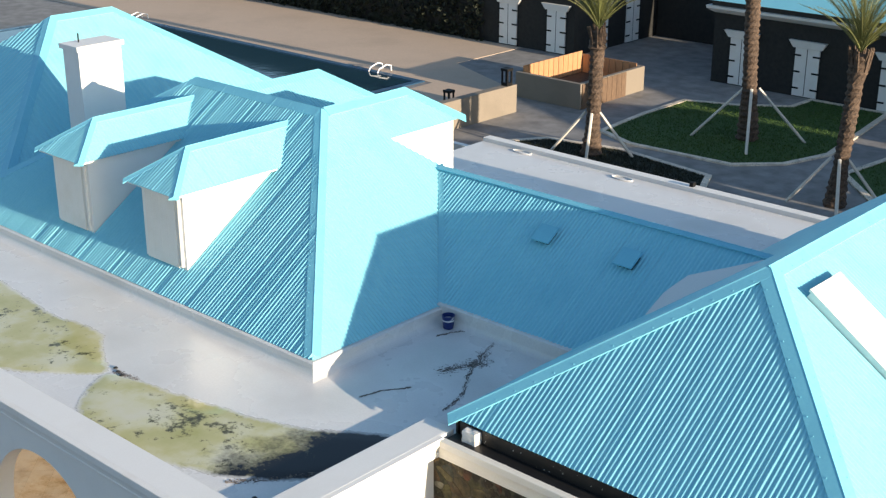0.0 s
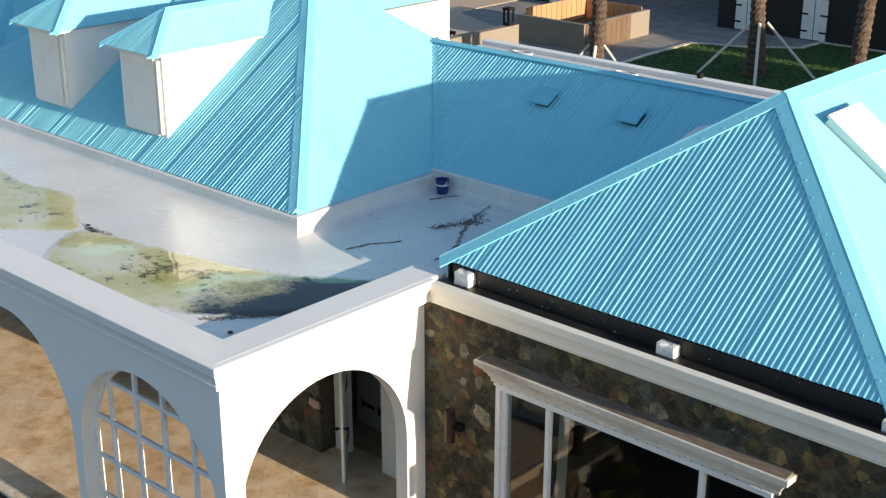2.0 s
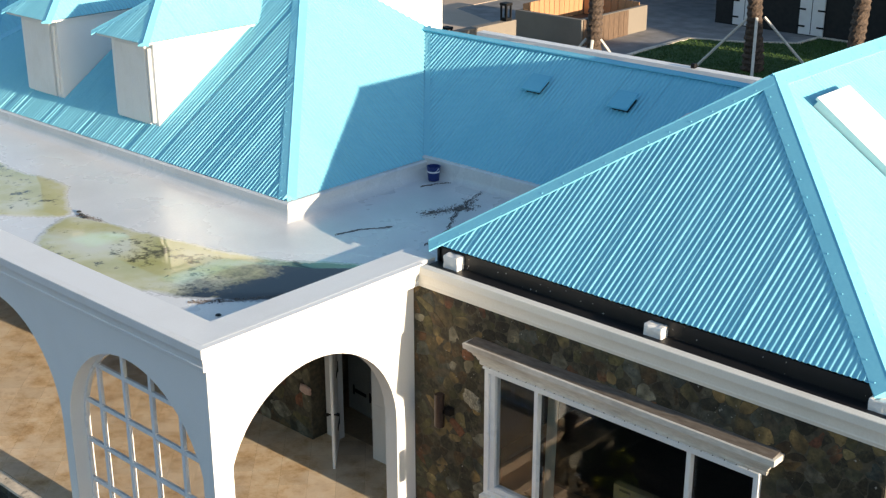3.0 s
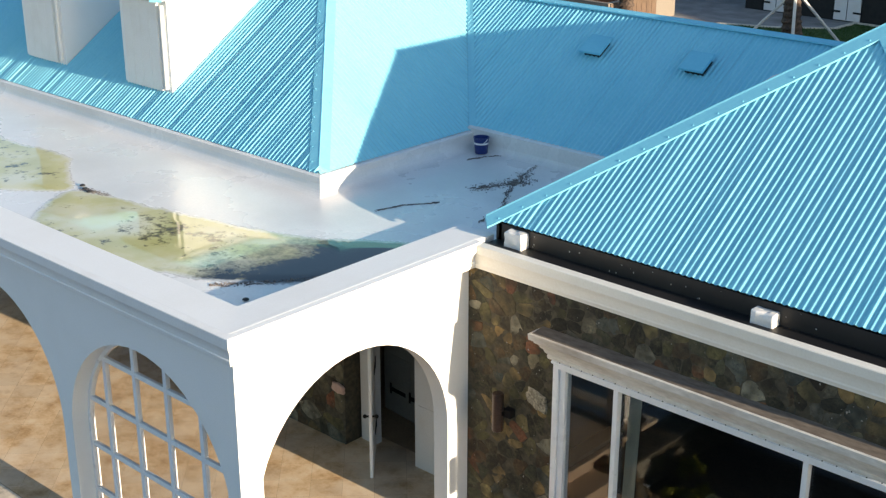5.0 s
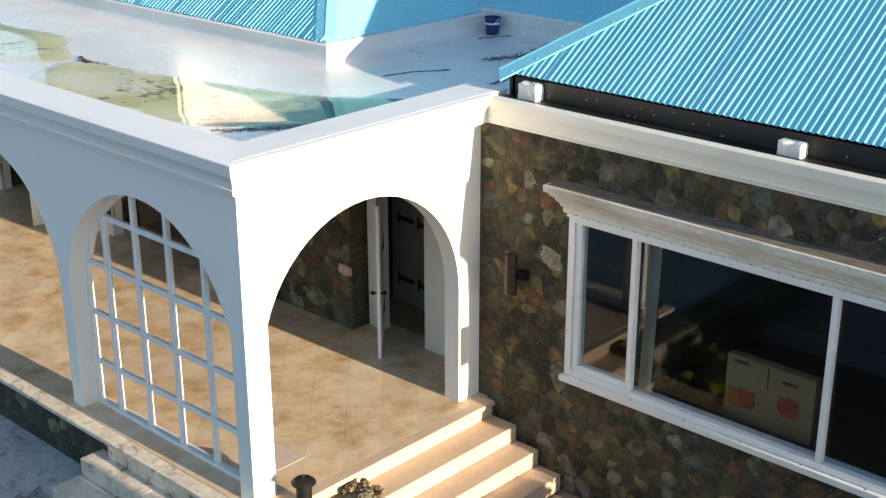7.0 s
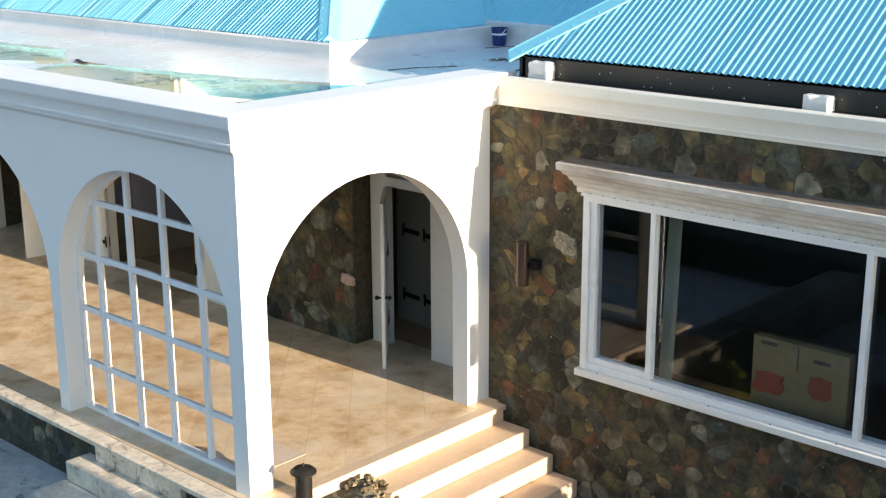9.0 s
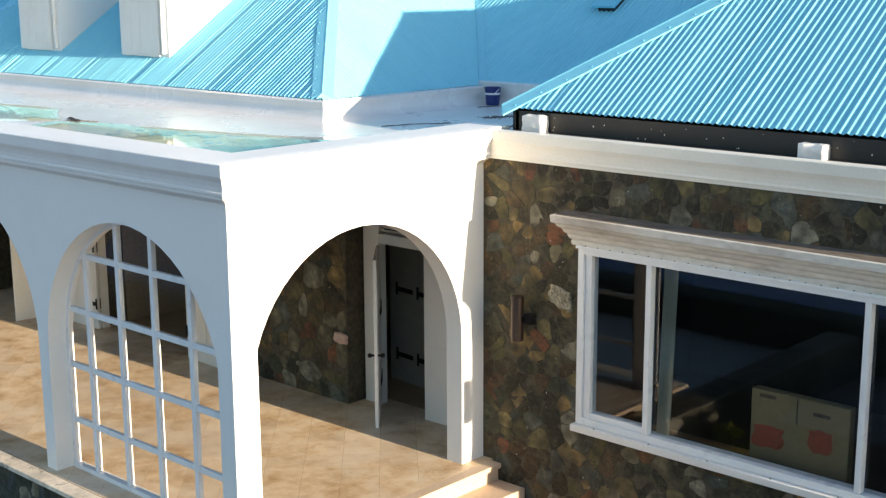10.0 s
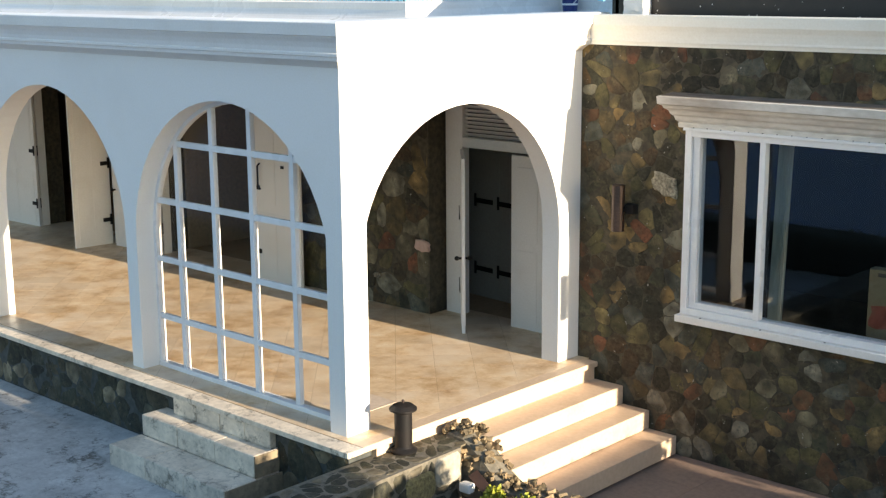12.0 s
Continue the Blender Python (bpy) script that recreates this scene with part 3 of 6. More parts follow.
# cornice and parapet
PROFILE = [(-0.16, 3.28), (-0.13, 3.30), (-0.08, 3.345), (-0.02, 3.385), (0.012, 3.39), (0.016, 3.42), (0.028, 3.43), (0.028, 3.45), (0.018, 3.46), (0.022, 3.50), (0.036, 3.545), (0.058, 3.58), (0.062, 3.595), (0.078, 3.60), (0.078, 3.702), (0.072, 3.71), (-0.02, 3.712)]
cornice = mesh_ob("trim_cornice", sweep([(-17, FACADE_Y), (EAST_X, FACADE_Y), (EAST_X, 3.62)], PROFILE), TRIM)
tagged(cornice, "white moulded cornice along the wall tops", "cornice", kind="structure")
deep = mesh_ob("trim_cornice_stone", sweep([(EAST_X + 0.004, 3.60), (6.42, 3.60), (6.42, 14.0)], [(-0.02, 3.392), (0.02, 3.392), (0.026, 3.42), (0.034, 3.435), (0.03, 3.455), (0.036, 3.50), (0.045, 3.54), (0.06, 3.575), (0.066, 3.59), (0.068, 3.685), (0.06, 3.694), (-0.035, 3.698)]), CREAM)
tagged(deep, "cream-white moulded cornice on top of the stone wall", "cornice", kind="structure")
para = bmesh.new()
sweep([(-17, FACADE_Y + 0.005), (EAST_X - 0.005, FACADE_Y + 0.005), (EAST_X - 0.005, 3.9)], [(0.0, 3.50), (0.02, 3.708), (-0.02, 3.714), (-0.49, 3.708), (-0.505, 3.70), (-0.51, 3.45)], para)
parapet = mesh_ob("parapet", para, WHITE)
tagged(parapet, "low flat-topped white parapet round the flat roof", "parapet", kind="structure")

# flat roof over the veranda, gently uneven, and the veranda ceiling
ROOF, FZ = 3.565, 0.055


def roof_height(x, y):
    return ROOF + 0.006 * noise.noise((x * 0.8, y * 0.8, 3.0)) - 0.004


bm = bmesh.new()
nx, ny = 80, 36
grid = [[bm.verts.new((-17 + 18.5 * i / nx, 0.5 + 7.0 * j / ny, roof_height(-17 + 18.5 * i / nx, 0.5 + 7.0 * j / ny))) for j in range(ny + 1)] for i in range(nx + 1)]
for i in range(nx):
    for j in range(ny):
        if grid[i + 1][j].co.x < (-0.25 if grid[i][j].co.y < 3.7 else 0.4):
            bm.faces.new((grid[i][j], grid[i + 1][j], grid[i + 1][j + 1], grid[i][j + 1]))
flat = mesh_ob("flat_roof", bm, DECK, smooth=True)
tagged(flat, "wet white-coated flat roof with dirt and standing water", "flat roof", kind="structure")
# ceiling is out of view; its dark colour keeps bounce off the back wall
tagged(mesh_ob("ceiling", box(-17, 0.36, 3.15, -0.30, 4.2, 3.45), DARKCEILING), "unseen veranda ceiling, made dark to cut bounced light", "ceiling", kind="structure")


def puddle(points, label, cell=0.055):
    """A shallow film of water round plan points, whose depth runs out towards its shore."""
    out, n = [], len(points)
    for k in range(n):
        p0, p1, p2, p3 = (Vector(points[(k + d) % n]) for d in (-1, 0, 1, 2))
        for t in (0, 0.25, 0.5, 0.75):
            c = 0.5 * ((2 * p1) + (p2 - p0) * t + (2 * p0 - 5 * p1 + 4 * p2 - p3) * t * t + (3 * p1 - p0 - 3 * p2 + p3) * t ** 3)
            out.append((c.x, c.y))
    legs = list(zip(out, out[1:] + out[:1]))

    def shore(x, y):
        inside, near = False, 9.0
        for (a, b), (c, d) in legs:
            if (b > y) != (d > y) and x < a + (c - a) * (y - b) / (d - b):
                inside = not inside
            t = max(0.0, min(1.0, ((x - a) * (c - a) + (y - b) * (d - b)) / ((c - a) ** 2 + (d - b) ** 2)))
            near = min(near, math.hypot(x - a - t * (c - a), y - b - t * (d - b)))
        return near if inside else -near

    bm = bmesh.new()
    depth = bm.verts.layers.float.new("depth")
    grid = {}
    x0, y0 = min(p[0] for p in out), min(p[1] for p in out)
    for i in range(int((max(p[0] for p in out) - x0) / cell) + 1):
        for j in range(int((max(p[1] for p in out) - y0) / cell) + 1):
            x, y = x0 + i * cell, y0 + j * cell
            d = shore(x, y)
            if d > 0:
                v = bm.verts.new((x, y, (roof_height(x, y) + 0.0006) * (1 - min(1.0, d / 0.3)) + (ROOF + 0.005) * min(1.0, d / 0.3)))
                v[depth] = min(1.0, d / 0.45)
                grid[i, j] = v
    for (i, j), v in grid.items():
        q = [grid.get(k) for k in ((i, j), (i + 1, j), (i + 1, j + 1), (i, j + 1))]
        if all(q):
            bm.faces.new(q)
    return tagged(mesh_ob("puddle", bm, PUDDLE, smooth=True), label, "puddle", "roof puddles")


puddle([(-5.5, 1.78), (-4.8, 0.72), (-3.6, 0.5), (-1.75, 0.9), (-0.55, 1.9), (-0.5, 3.35), (-1.0, 3.3), (-1.9, 2.7), (-3.0, 2.35), (-4.3, 2.1)], "algae-stained rain puddle with dark silt on the roof")
puddle([(-12.6, 2.7), (-12.0, 0.6), (-8.5, 0.5), (-6.9, 0.62), (-5.85, 1.3), (-5.45, 1.8), (-6.3, 2.3), (-6.9, 2.65), (-8.2, 2.5), (-9.7, 2.65)], "long yellow-green algae puddle along the parapet")

# ---- stone south wall of the right wing, with the window opening ----
SY = 3.60
WX0, WX1, WZ0, WZ1 = 1.13, 5.06, 0.76, 2.62


def wall_with_hole(x0, x1, z0, z1, y0, y1, holes):
    bm = bmesh.new()
    xs = sorted({x0, x1, *[h[0] for h in holes], *[h[1] for h in holes]})
    zs = sorted({z0, z1, *[h[2] for h in holes], *[h[3] for h in holes]})
    for a, b in zip(xs, xs[1:]):
        for c, d in zip(zs, zs[1:]):
            if not any(h[0] <= a and b <= h[1] and h[2] <= c and d <= h[3] for h in holes):
                box(a, y0, c, b, y1, d, bm=bm)
    bmesh.ops.remove_doubles(bm, verts=bm.verts, dist=1e-5)
    seen = {}
    for f in bm.faces:
        seen.setdefault(tuple(round(v, 4) for v in f.calc_center_median()), []).append(f)
    bmesh.ops.delete(bm, geom=[f for fs in seen.values() if len(fs) > 1 for f in fs], context="FACES_ONLY")
    return bm


wall_stone = mesh_ob("wall_south_stone", wall_with_hole(EAST_X - 0.2, 6.42, GROUND - 0.1, 3.5, SY, SY + 0.3, [(WX0, WX1, WZ0, WZ1)]), MORTAR)
tagged(wall_stone, "dark rubble-stone wall of brown and green stones", "stone wall", kind="structure")

# ---- back wall of the veranda ----
BY, BY2 = 3.80, 4.15
DOORS = [(-2.28, -0.62), (-8.0, -5.74), (-11.45, -9.3)]
TALL = 2.98
back = mesh_ob("wall_back_stone", wall_with_hole(-17.0, -0.27, -0.02, 3.15, BY + 0.02, BY2 + 0.1, [(DOORS[0][0] - 0.3, DOORS[0][1] + 0.36, 0.0, 3.15)] + [(a - 0.06, b + 0.06, 0.0, TALL + 0.07) for a, b in DOORS[1:]]), MORTAR)
tagged(back, "dark rubble-stone back wall of the veranda", "stone wall", kind="structure")

# rooms behind: shells that close the place, with interior shade put into ROOMWALL's colour
room = wall_with_hole(EAST_X - 0.2, 6.0, -0.1, 3.4, 8.0, 8.2, [])
box(5.9, SY + 0.3, -0.1, 6.1, 8.0, 3.4, bm=room)
box(-0.45, BY2 + 0.5, -0.1, -0.25, 8.0, 3.4, bm=room)
box(-0.23, SY + 0.303, -0.1, -0.12, 4.8, 3.4, bm=room)
tagged(mesh_ob("wall_room", room, ROOMWALL), "inner walls of the room, coloured dark for shade", "wall", kind="structure")
tagged(mesh_ob("floor_room", box(-0.3, SY + 0.28, -0.2, 6.0, 8.1, 0.0), DARKBOARD), "dark brown floor inside the room", "floor", kind="structure")
tagged(mesh_ob("ceiling_room", box(-0.4, SY + 0.28, 3.30, 6.0, 8.1, 3.45), ROOMWALL), "plain room ceiling, coloured dark for shade", "ceiling", kind="structure")
hall = box(-17, 6.6, -0.1, -0.45, 6.8, 3.3)
box(-17.2, BY2, -0.1, -17, 6.8, 3.3, bm=hall)
for x in (-3.6, -8.2):
    box(x, BY2 + 0.12, -0.1, x + 0.15, 6.6, 3.2, bm=hall)
tagged(mesh_ob("wall_hall", hall, HALLWALL), "dim walls of the rooms behind the veranda", "wall", kind="structure")
tagged(mesh_ob("ceiling_hall", box(-17, BY2 + 0.1, 3.16, -0.45, 6.8, 3.4), ROOMWALL), "ceiling behind the veranda, coloured dark for shade", "ceiling", kind="structure")

# ---- veranda floor: tiles on a bed, marble edging ----
GROUT = two_scale("brown_floor_grout", (0.42, 0.30, 0.18), (0.33, 0.225, 0.13), (0.22, 0.145, 0.085), 0.9, 30, 2.0, 0.5, 0.2)
floor = mesh_ob("floor", box(-17, 0.1, -0.2, -0.022, 6.7, FZ - 0.0016), GROUT)
tagged(floor, "tan travertine tile floor of the veranda", "floor", kind="structure")
edge = bmesh.new()
box(-17, -0.09, FZ - 0.055, 0.13, 0.10, FZ - 0.004, 0.006, edge)
nose = mesh_ob("trim_slab_edge", edge, MARBLE)
tagged(nose, "pale worn marble edging of the veranda floor", "edging", kind="structure")
plinth = mesh_ob("wall_plinth", box(-17, 0.02, GROUND - 0.1, 0.02, 0.3, FZ - 0.06), PLINTH)
tagged(plinth, "blue-grey rubble-stone plinth under the veranda", "plinth", kind="structure")
foundation = mesh_ob("wall_foundation", box(-0.3, 0.3, GROUND - 0.1, 0.02, 3.55, -0.2), MORTAR)
tagged(foundation, "stone foundation under the veranda edge", "foundation", kind="structure")

# ---- roofs ----
M = 0.68


def deck(points, faces, parent):
    return part("roof_deck", solid(points, faces), BLACK, parent, "dark timber deck under the sheets")


main = thing("hip_roof", "turquoise corrugated hip roof with two dormers", "roof", "hip roofs", "structure")
RUN = 3.85
ZE, ZR = 3.8, 3.8 + RUN * M
corrugated(main, (-14.54, 3.9, ZE), (1, 0, 0), (0, 1), M, [(0, 0), (11.51, 0), (7.66, RUN), (3.85, RUN)], amp=0.017, dents=1.5)
corrugated(main, (-3.03, 3.9, ZE), (0, 1, 0), (-1, 0), M, [(0, 0), (2.95, 0), (4.82, 1.666), (4.82, RUN), (RUN, RUN)])
corrugated(main, (-3.03, 3.9, ZE), (0, 1, 0), (-1, 0), M, [(4.8, 1.648), (5.42, 2.2), (4.8, 2.98)])
corrugated(main, (-3.03, 3.9, ZE), (0, 1, 0), (-1, 0), M, [(4.8, 2.98), (6.98, 2.98), (6.11, RUN), (4.8, RUN)])
corrugated(main, (-14.54, 11.6, ZE), (0, -1, 0), (1, 0), M, [(0, 0), (7.7, 0), (3.85, RUN)])
deck([(-14.45, 4.0, 3.78), (-3.15, 4.0, 3.78), (-3.15, 11.5, 3.78), (-14.45, 11.5, 3.78), (-10.69, 7.75, ZR - 0.06), (-6.95, 7.75, ZR - 0.06)], [(0, 1, 5, 4), (1, 2, 5), (2, 3, 4, 5), (3, 0, 4), (3, 2, 1, 0)], main)
cap(main, (-3.11, 3.98, ZE + 0.054), (-6.88, 7.75, ZR), (1, 1), M / 1.41, 0.135)
cap(main, (-14.54, 3.9, ZE), (-10.69, 7.75, ZR), (1, -1), M / 1.41)
cap(main, (-10.69, 7.75, ZR), (-6.88, 7.75, ZR), (0, 1), M)
cap(main, (-6.88, 7.8, ZR + 0.005), (-6.88, 10.01, ZR + 0.005), (1, 0), M)
cap(main, (-6.88, 10.01, ZR + 0.005), (-6.01, 10.88, 5.83), (1, -1), M / 1.41)
# raised end of the cross ridge, with its white wall
part("gable_wall", prism([(-6.15, 8.1), (-6.15, 10.66), (-7.6, 10.66), (-7.6, 8.1)], 3.5, 5.76), WHITE, main, "sunlit white wall under the cross ridge")
corrugated(main, (-7.75, 10.88, 5.826), (0, -1, 0), (1, 0), M, [(0, 0), (2.9, 0), (2.9, 0.87), (0.87, 0.87)])
corrugated(main, (-6.01, 10.88, 5.826), (-1, 0, 0), (0, -1), M, [(0, 0), (1.74, 0), (0.87, 0.87)])
# white curb under the eaves
curb = bmesh.new()
for way, topz, foot in (([(-14.7, 3.875), (-2.98, 3.875), (-2.98, 7.0)], 3.80, 0.27), ([(-3.06, 6.85), (0.3, 6.85)], 3.86, 0.20)):
    sweep(way, [(foot, 3.5), (foot, 3.553), (foot * 0.78, 3.557), (foot * 0.6, 3.565), (foot * 0.45, 3.578), (foot * 0.33, 3.597), (foot * 0.24, 3.622), (foot * 0.18, 3.655), (0.035, 3.70), (0.035, topz - 0.02), (0.0, topz), (-0.12, topz), (-0.12, 3.5)], curb)
tagged(mesh_ob("trim_roof_curb", curb, DECK), "coved white upstand along the roof eaves", "upstand", kind="structure")

wing = thing("hip_roof", "shaded turquoise corrugated roof slope between two wings", "roof", "hip roofs", "structure")
WS, WY, WZ = 0.62, 6.88, 3.85
corrugated(wing, (-3.0, WY, WZ), (1, 0, 0), (0, 1), WS, [(0, 0), (3.05, 0), (5.05, 2.35), (-2.25, 2.35)], amp=0.009)
deck([(-2.9, 6.98, 3.75), (3.0, 6.98, 3.75), (3.0, 9.26, 3.75), (-5.1, 9.26, 3.75), (-5.1, 9.26, 5.2), (3.0, 9.26, 5.2)], [(0, 1, 5, 4), (0, 4, 3), (1, 2, 5), (2, 3, 4, 5), (3, 2, 1, 0)], wing)
cap(wing, (-5.3, 9.23, 5.31), (2.4, 9.23, 5.31), (0, 1), 0.3, 0.10)
gut = bmesh.new()
rows = []
for k in range(9):
    x, y = -3.0 - 2.24 * k / 8, 6.85 + 2.44 * k / 8
    za, zb = ZE + (-3.03 - x) * M, WZ + (y - WY) * WS
    rows.append([gut.verts.new(p) for p in ((x, y - 0.07, za + 0.014), (x + 0.01, y - 0.01, max(za, zb) + 0.004), (x + 0.07, y, zb + 0.014))])
for r0, r1 in zip(rows, rows[1:]):
    for k in range(2):
        gut.faces.new((r0[k], r0[k + 1], r1[k + 1], r1[k]))
part("valley_strip", gut, BLUE, wing, "folded turquoise valley strip")
flash = bmesh.new()
edge_l, edge_r = [], []
for x, y in ((0.54, 7.75), (0.56, 7.95), (0.59, 8.16), (0.68, 8.35), (0.785, 8.545), (1.03, 8.69), (1.28, 8.826), (1.75, 9.11)):
    z = WZ + (y - WY) * WS
    foot = (0.62 * (y - 6.88) - 0.05) / 0.70 - 0.16
    edge_l.append([flash.verts.new((x, y, z + h)) for h in (0.012, 0.026)]), edge_r.append([flash.verts.new((max(foot, x) + 0.10, y, z + h)) for h in (0.03, 0.044)])
for k in range(7):
    (a0, a1), (b0, b1), (c0, c1), (d0, d1) = edge_l[k], edge_r[k], edge_r[k + 1], edge_l[k + 1]
    for face in ((a1, b1, c1, d1), (d0, c0, b0, a0), (a0, a1, d1, d0), (b1, b0, c0, c1)):
        flash.faces.new(face)
part("valley_flashing", flash, WHITE, wing, "white coated valley flashing")
top = mesh_ob("flat_roof_north", box(-9.4, 9.30, 3.4, 0.3, 15.45, 3.70), DECK)
tagged(top, "white flat roof behind the blue slope", "flat roof", kind="structure")
tagged(mesh_ob("parapet_north", box(-9.4, 15.40, 3.4, 0.3, 15.66, 3.80, 0.015), WHITE), "white parapet of the flat roof behind", "parapet", kind="structure")
tagged(mesh_ob("wall_north", box(-17, 15.48, GROUND, 0.1, 15.64, 3.42), WHITE), "white north wall of the building", "wall", kind="structure")

right = thing("hip_roof", "turquoise corrugated hip roof with a ridge and a skylight", "roof", "hip roofs", "structure")
RS = 0.70
corrugated(right, (-0.16, 3.88, 3.9), (1, 0, 0), (0, 1), RS, [(0, 0), (6.40, 0), (3.13, 3.1)])
corrugated(right, (6.24, 3.88, 3.9), (0, 1, 0), (-1, 0), RS * 3.13 / 3.27, [(0, 0), (10.3, 0), (10.3, 3.25), (3.1, 3.25)])
corrugated(right, (-0.16, 14.18, 3.9), (0, -1, 0), (1, 0), RS, [(0, 3.1), (0, 0), (10.3, 0), (7.2, 3.1)])
ZA = 3.9 + 3.13 * RS
deck([(-0.1, 3.95, 3.86), (6.18, 3.95, 3.86), (6.18, 14.1, 3.86), (-0.1, 14.1, 3.86), (2.97, 7.02, ZA - 0.07), (2.97, 14.1, ZA - 0.07)], [(0, 1, 4), (1, 2, 5, 4), (2, 3, 5), (3, 0, 4, 5), (3, 2, 1, 0)], right)
cap(right, (-0.16, 3.88, 3.9), (2.97, 6.99, ZA), (1, -1), RS / 1.41)
cap(right, (6.24, 3.88, 3.9), (2.97, 6.99, ZA), (1, 1), RS / 1.41)
cap(right, (2.97, 6.95, ZA), (2.97, 14.1, ZA), (1, 0), RS)
part("fascia", box(0.02, 3.90, 3.60, 6.12, 3.98, 3.872), BLACK, right, "black painted fascia board")
part("fascia", box(-0.02, 3.90, 3.60, 0.06, 14.1, 3.868), BLACK, right)
part("fascia", box(6.04, 3.98, 3.505, 6.12, 14.1, 3.868), BLACK, right)
part("gutter_board", box(0.0, 3.637, 3.505, 6.38, 3.90, 3.672, 0.004), BLACK, right, "black painted board behind the cornice")
for x, z in ((0.21, 3.82), (3.33, 3.775), (6.06, 3.775)):
    bm = box(x, 3.76, 3.655, x + 0.25, 3.902, z + 0.03, 0.015)
    bmesh.ops.subdivide_edges(bm, edges=[e for e in bm.edges if e.calc_length() > 0.06], cuts=4, use_grid_fill=True)
    for v in bm.verts:
        v.co += noise.noise_vector(v.co * 14) * 0.011
    part("rafter_block", bm, TRIM, right, "rough white painted rafter end")
flecks, fr = bmesh.new(), random.Random(44)
for k in range(26):
    x, z, w = fr.uniform(0.1, 6.0), fr.uniform(3.68, 3.85), fr.uniform(0.003, 0.009)
    box(x, 3.896, z, x + w, 3.903, z + w * fr.uniform(0.6, 2.2), bm=flecks)
for k in range(90):
    x, w = fr.uniform(0.1, 6.3), fr.uniform(0.01, 0.05)
    box(x, 3.63, 3.666, x + w, 3.645 + fr.uniform(0.0, 0.03), 3.675, bm=flecks)
tagged(part("paint_flecks", flecks, TRIM, right, "splashes of white paint"), kind="stuff")


def skylight():
    n = Vector((RS, 0, 1)).normalized()
    h = Vector((-1, 0, RS)).normalized()
    o = Vector((3.48, 7.12, ZA - (3.48 - 2.97) * RS))
    bm = bmesh.new()
    pts = [o - h * d + Vector((0, w, 0)) for d, w in ((0, 0), (0, 0.85), (1.9, 0.85), (1.9, 0))]
    for lift0, lift1, grow in ((-0.05, 0.11, 0.0), (0.112, 0.15, 0.04)):
        ring = [p + (p - (pts[0] + pts[2]) / 2).normalized() * grow for p in pts]
        vs = [bm.verts.new(p + n * l) for l in (lift0, lift1) for p in ring]
        for f in ((0, 1, 2, 3), (7, 6, 5, 4), (0, 4, 5, 1), (1, 5, 6, 2), (2, 6, 7, 3), (3, 7, 4, 0)):
            bm.faces.new([vs[i] for i in f])
    return bm


part("skylight", skylight(), TRIM, right, "white flat skylight on an upstand")
part("body_wall", box(0.05, 13.9, GROUND, 6.1, 14.05, 3.86), WHITE, right)
part("body_wall", box(6.14, 3.9, GROUND, 6.42, 13.9, 3.5), WHITE, right)

far = thing("hip_roof", "distant turquoise corrugated hip roof catching the low sun", "roof", "hip roofs", "structure")
corrugated(far, (-15.13, 5.63, ZE), (0, 1, 0), (-1, 0), M, [(0, 0), (3.82, 3.82), (5.67, 3.82), (9.49, 0)], pitch=0.152, amp=0.012)
corrugated(far, (-22.77, 5.63, ZE), (1, 0, 0), (0, 1), M, [(0, 0), (7.64, 0), (3.82, 3.82)], pitch=0.152, amp=0.012)
deck([(-22.7, 5.73, 3.75), (-15.2, 5.73, 3.75), (-15.2, 15.0, 3.75), (-22.7, 15.0, 3.75), (-18.95, 9.45, 6.33), (-18.95, 11.3, 6.33)], [(0, 1, 4), (1, 2, 5, 4), (2, 3, 5), (3, 0, 4, 5), (3, 2, 1, 0)], far)
cap(far, (-15.13, 5.63, ZE), (-18.95, 9.45, 6.4), (1, 1), M / 1.41)
cap(far, (-18.95, 9.45, 6.4), (-18.95, 11.3, 6.4), (1, 0), M)
cap(far, (-15.13, 15.12, ZE), (-18.95, 11.3, 6.4), (1, -1), M / 1.41)
part("body_wall", box(-22.3, 6.1, GROUND, -15.6, 14.7, 3.78), WHITE, far)

small = thing("hip_roof", "small turquoise hip roof behind the main ridge", "roof", "hip roofs", "structure")
corrugated(small, (-9.7, 8.5, 5.35), (0, 1, 0), (-1, 0), M, [(0, 0), (0, 1.0), (2.65, 1.0), (3.65, 0)])
corrugated(small, (-11.7, 12.15, 5.35), (0, -1, 0), (1, 0), M, [(0, 0), (3.65, 0), (3.65, 1.0), (1.0, 1.0)])
corrugated(small, (-9.7, 12.15, 5.35), (-1, 0, 0), (0, -1), M, [(0, 0), (2.0, 0), (1.0, 1.0)])
part("body_wall", prism([(-9.9, 9.0), (-9.9, 11.95), (-11.5, 11.95), (-11.5, 9.0)], 4.0, 5.34), WHITE, small)
cap(small, (-10.7, 8.5, 6.01), (-10.7, 11.15, 6.01), (1, 0), M)
cap(small, (-9.7, 12.15, 5.35), (-10.7, 11.15, 6.01), (1, -1), M / 1.41)


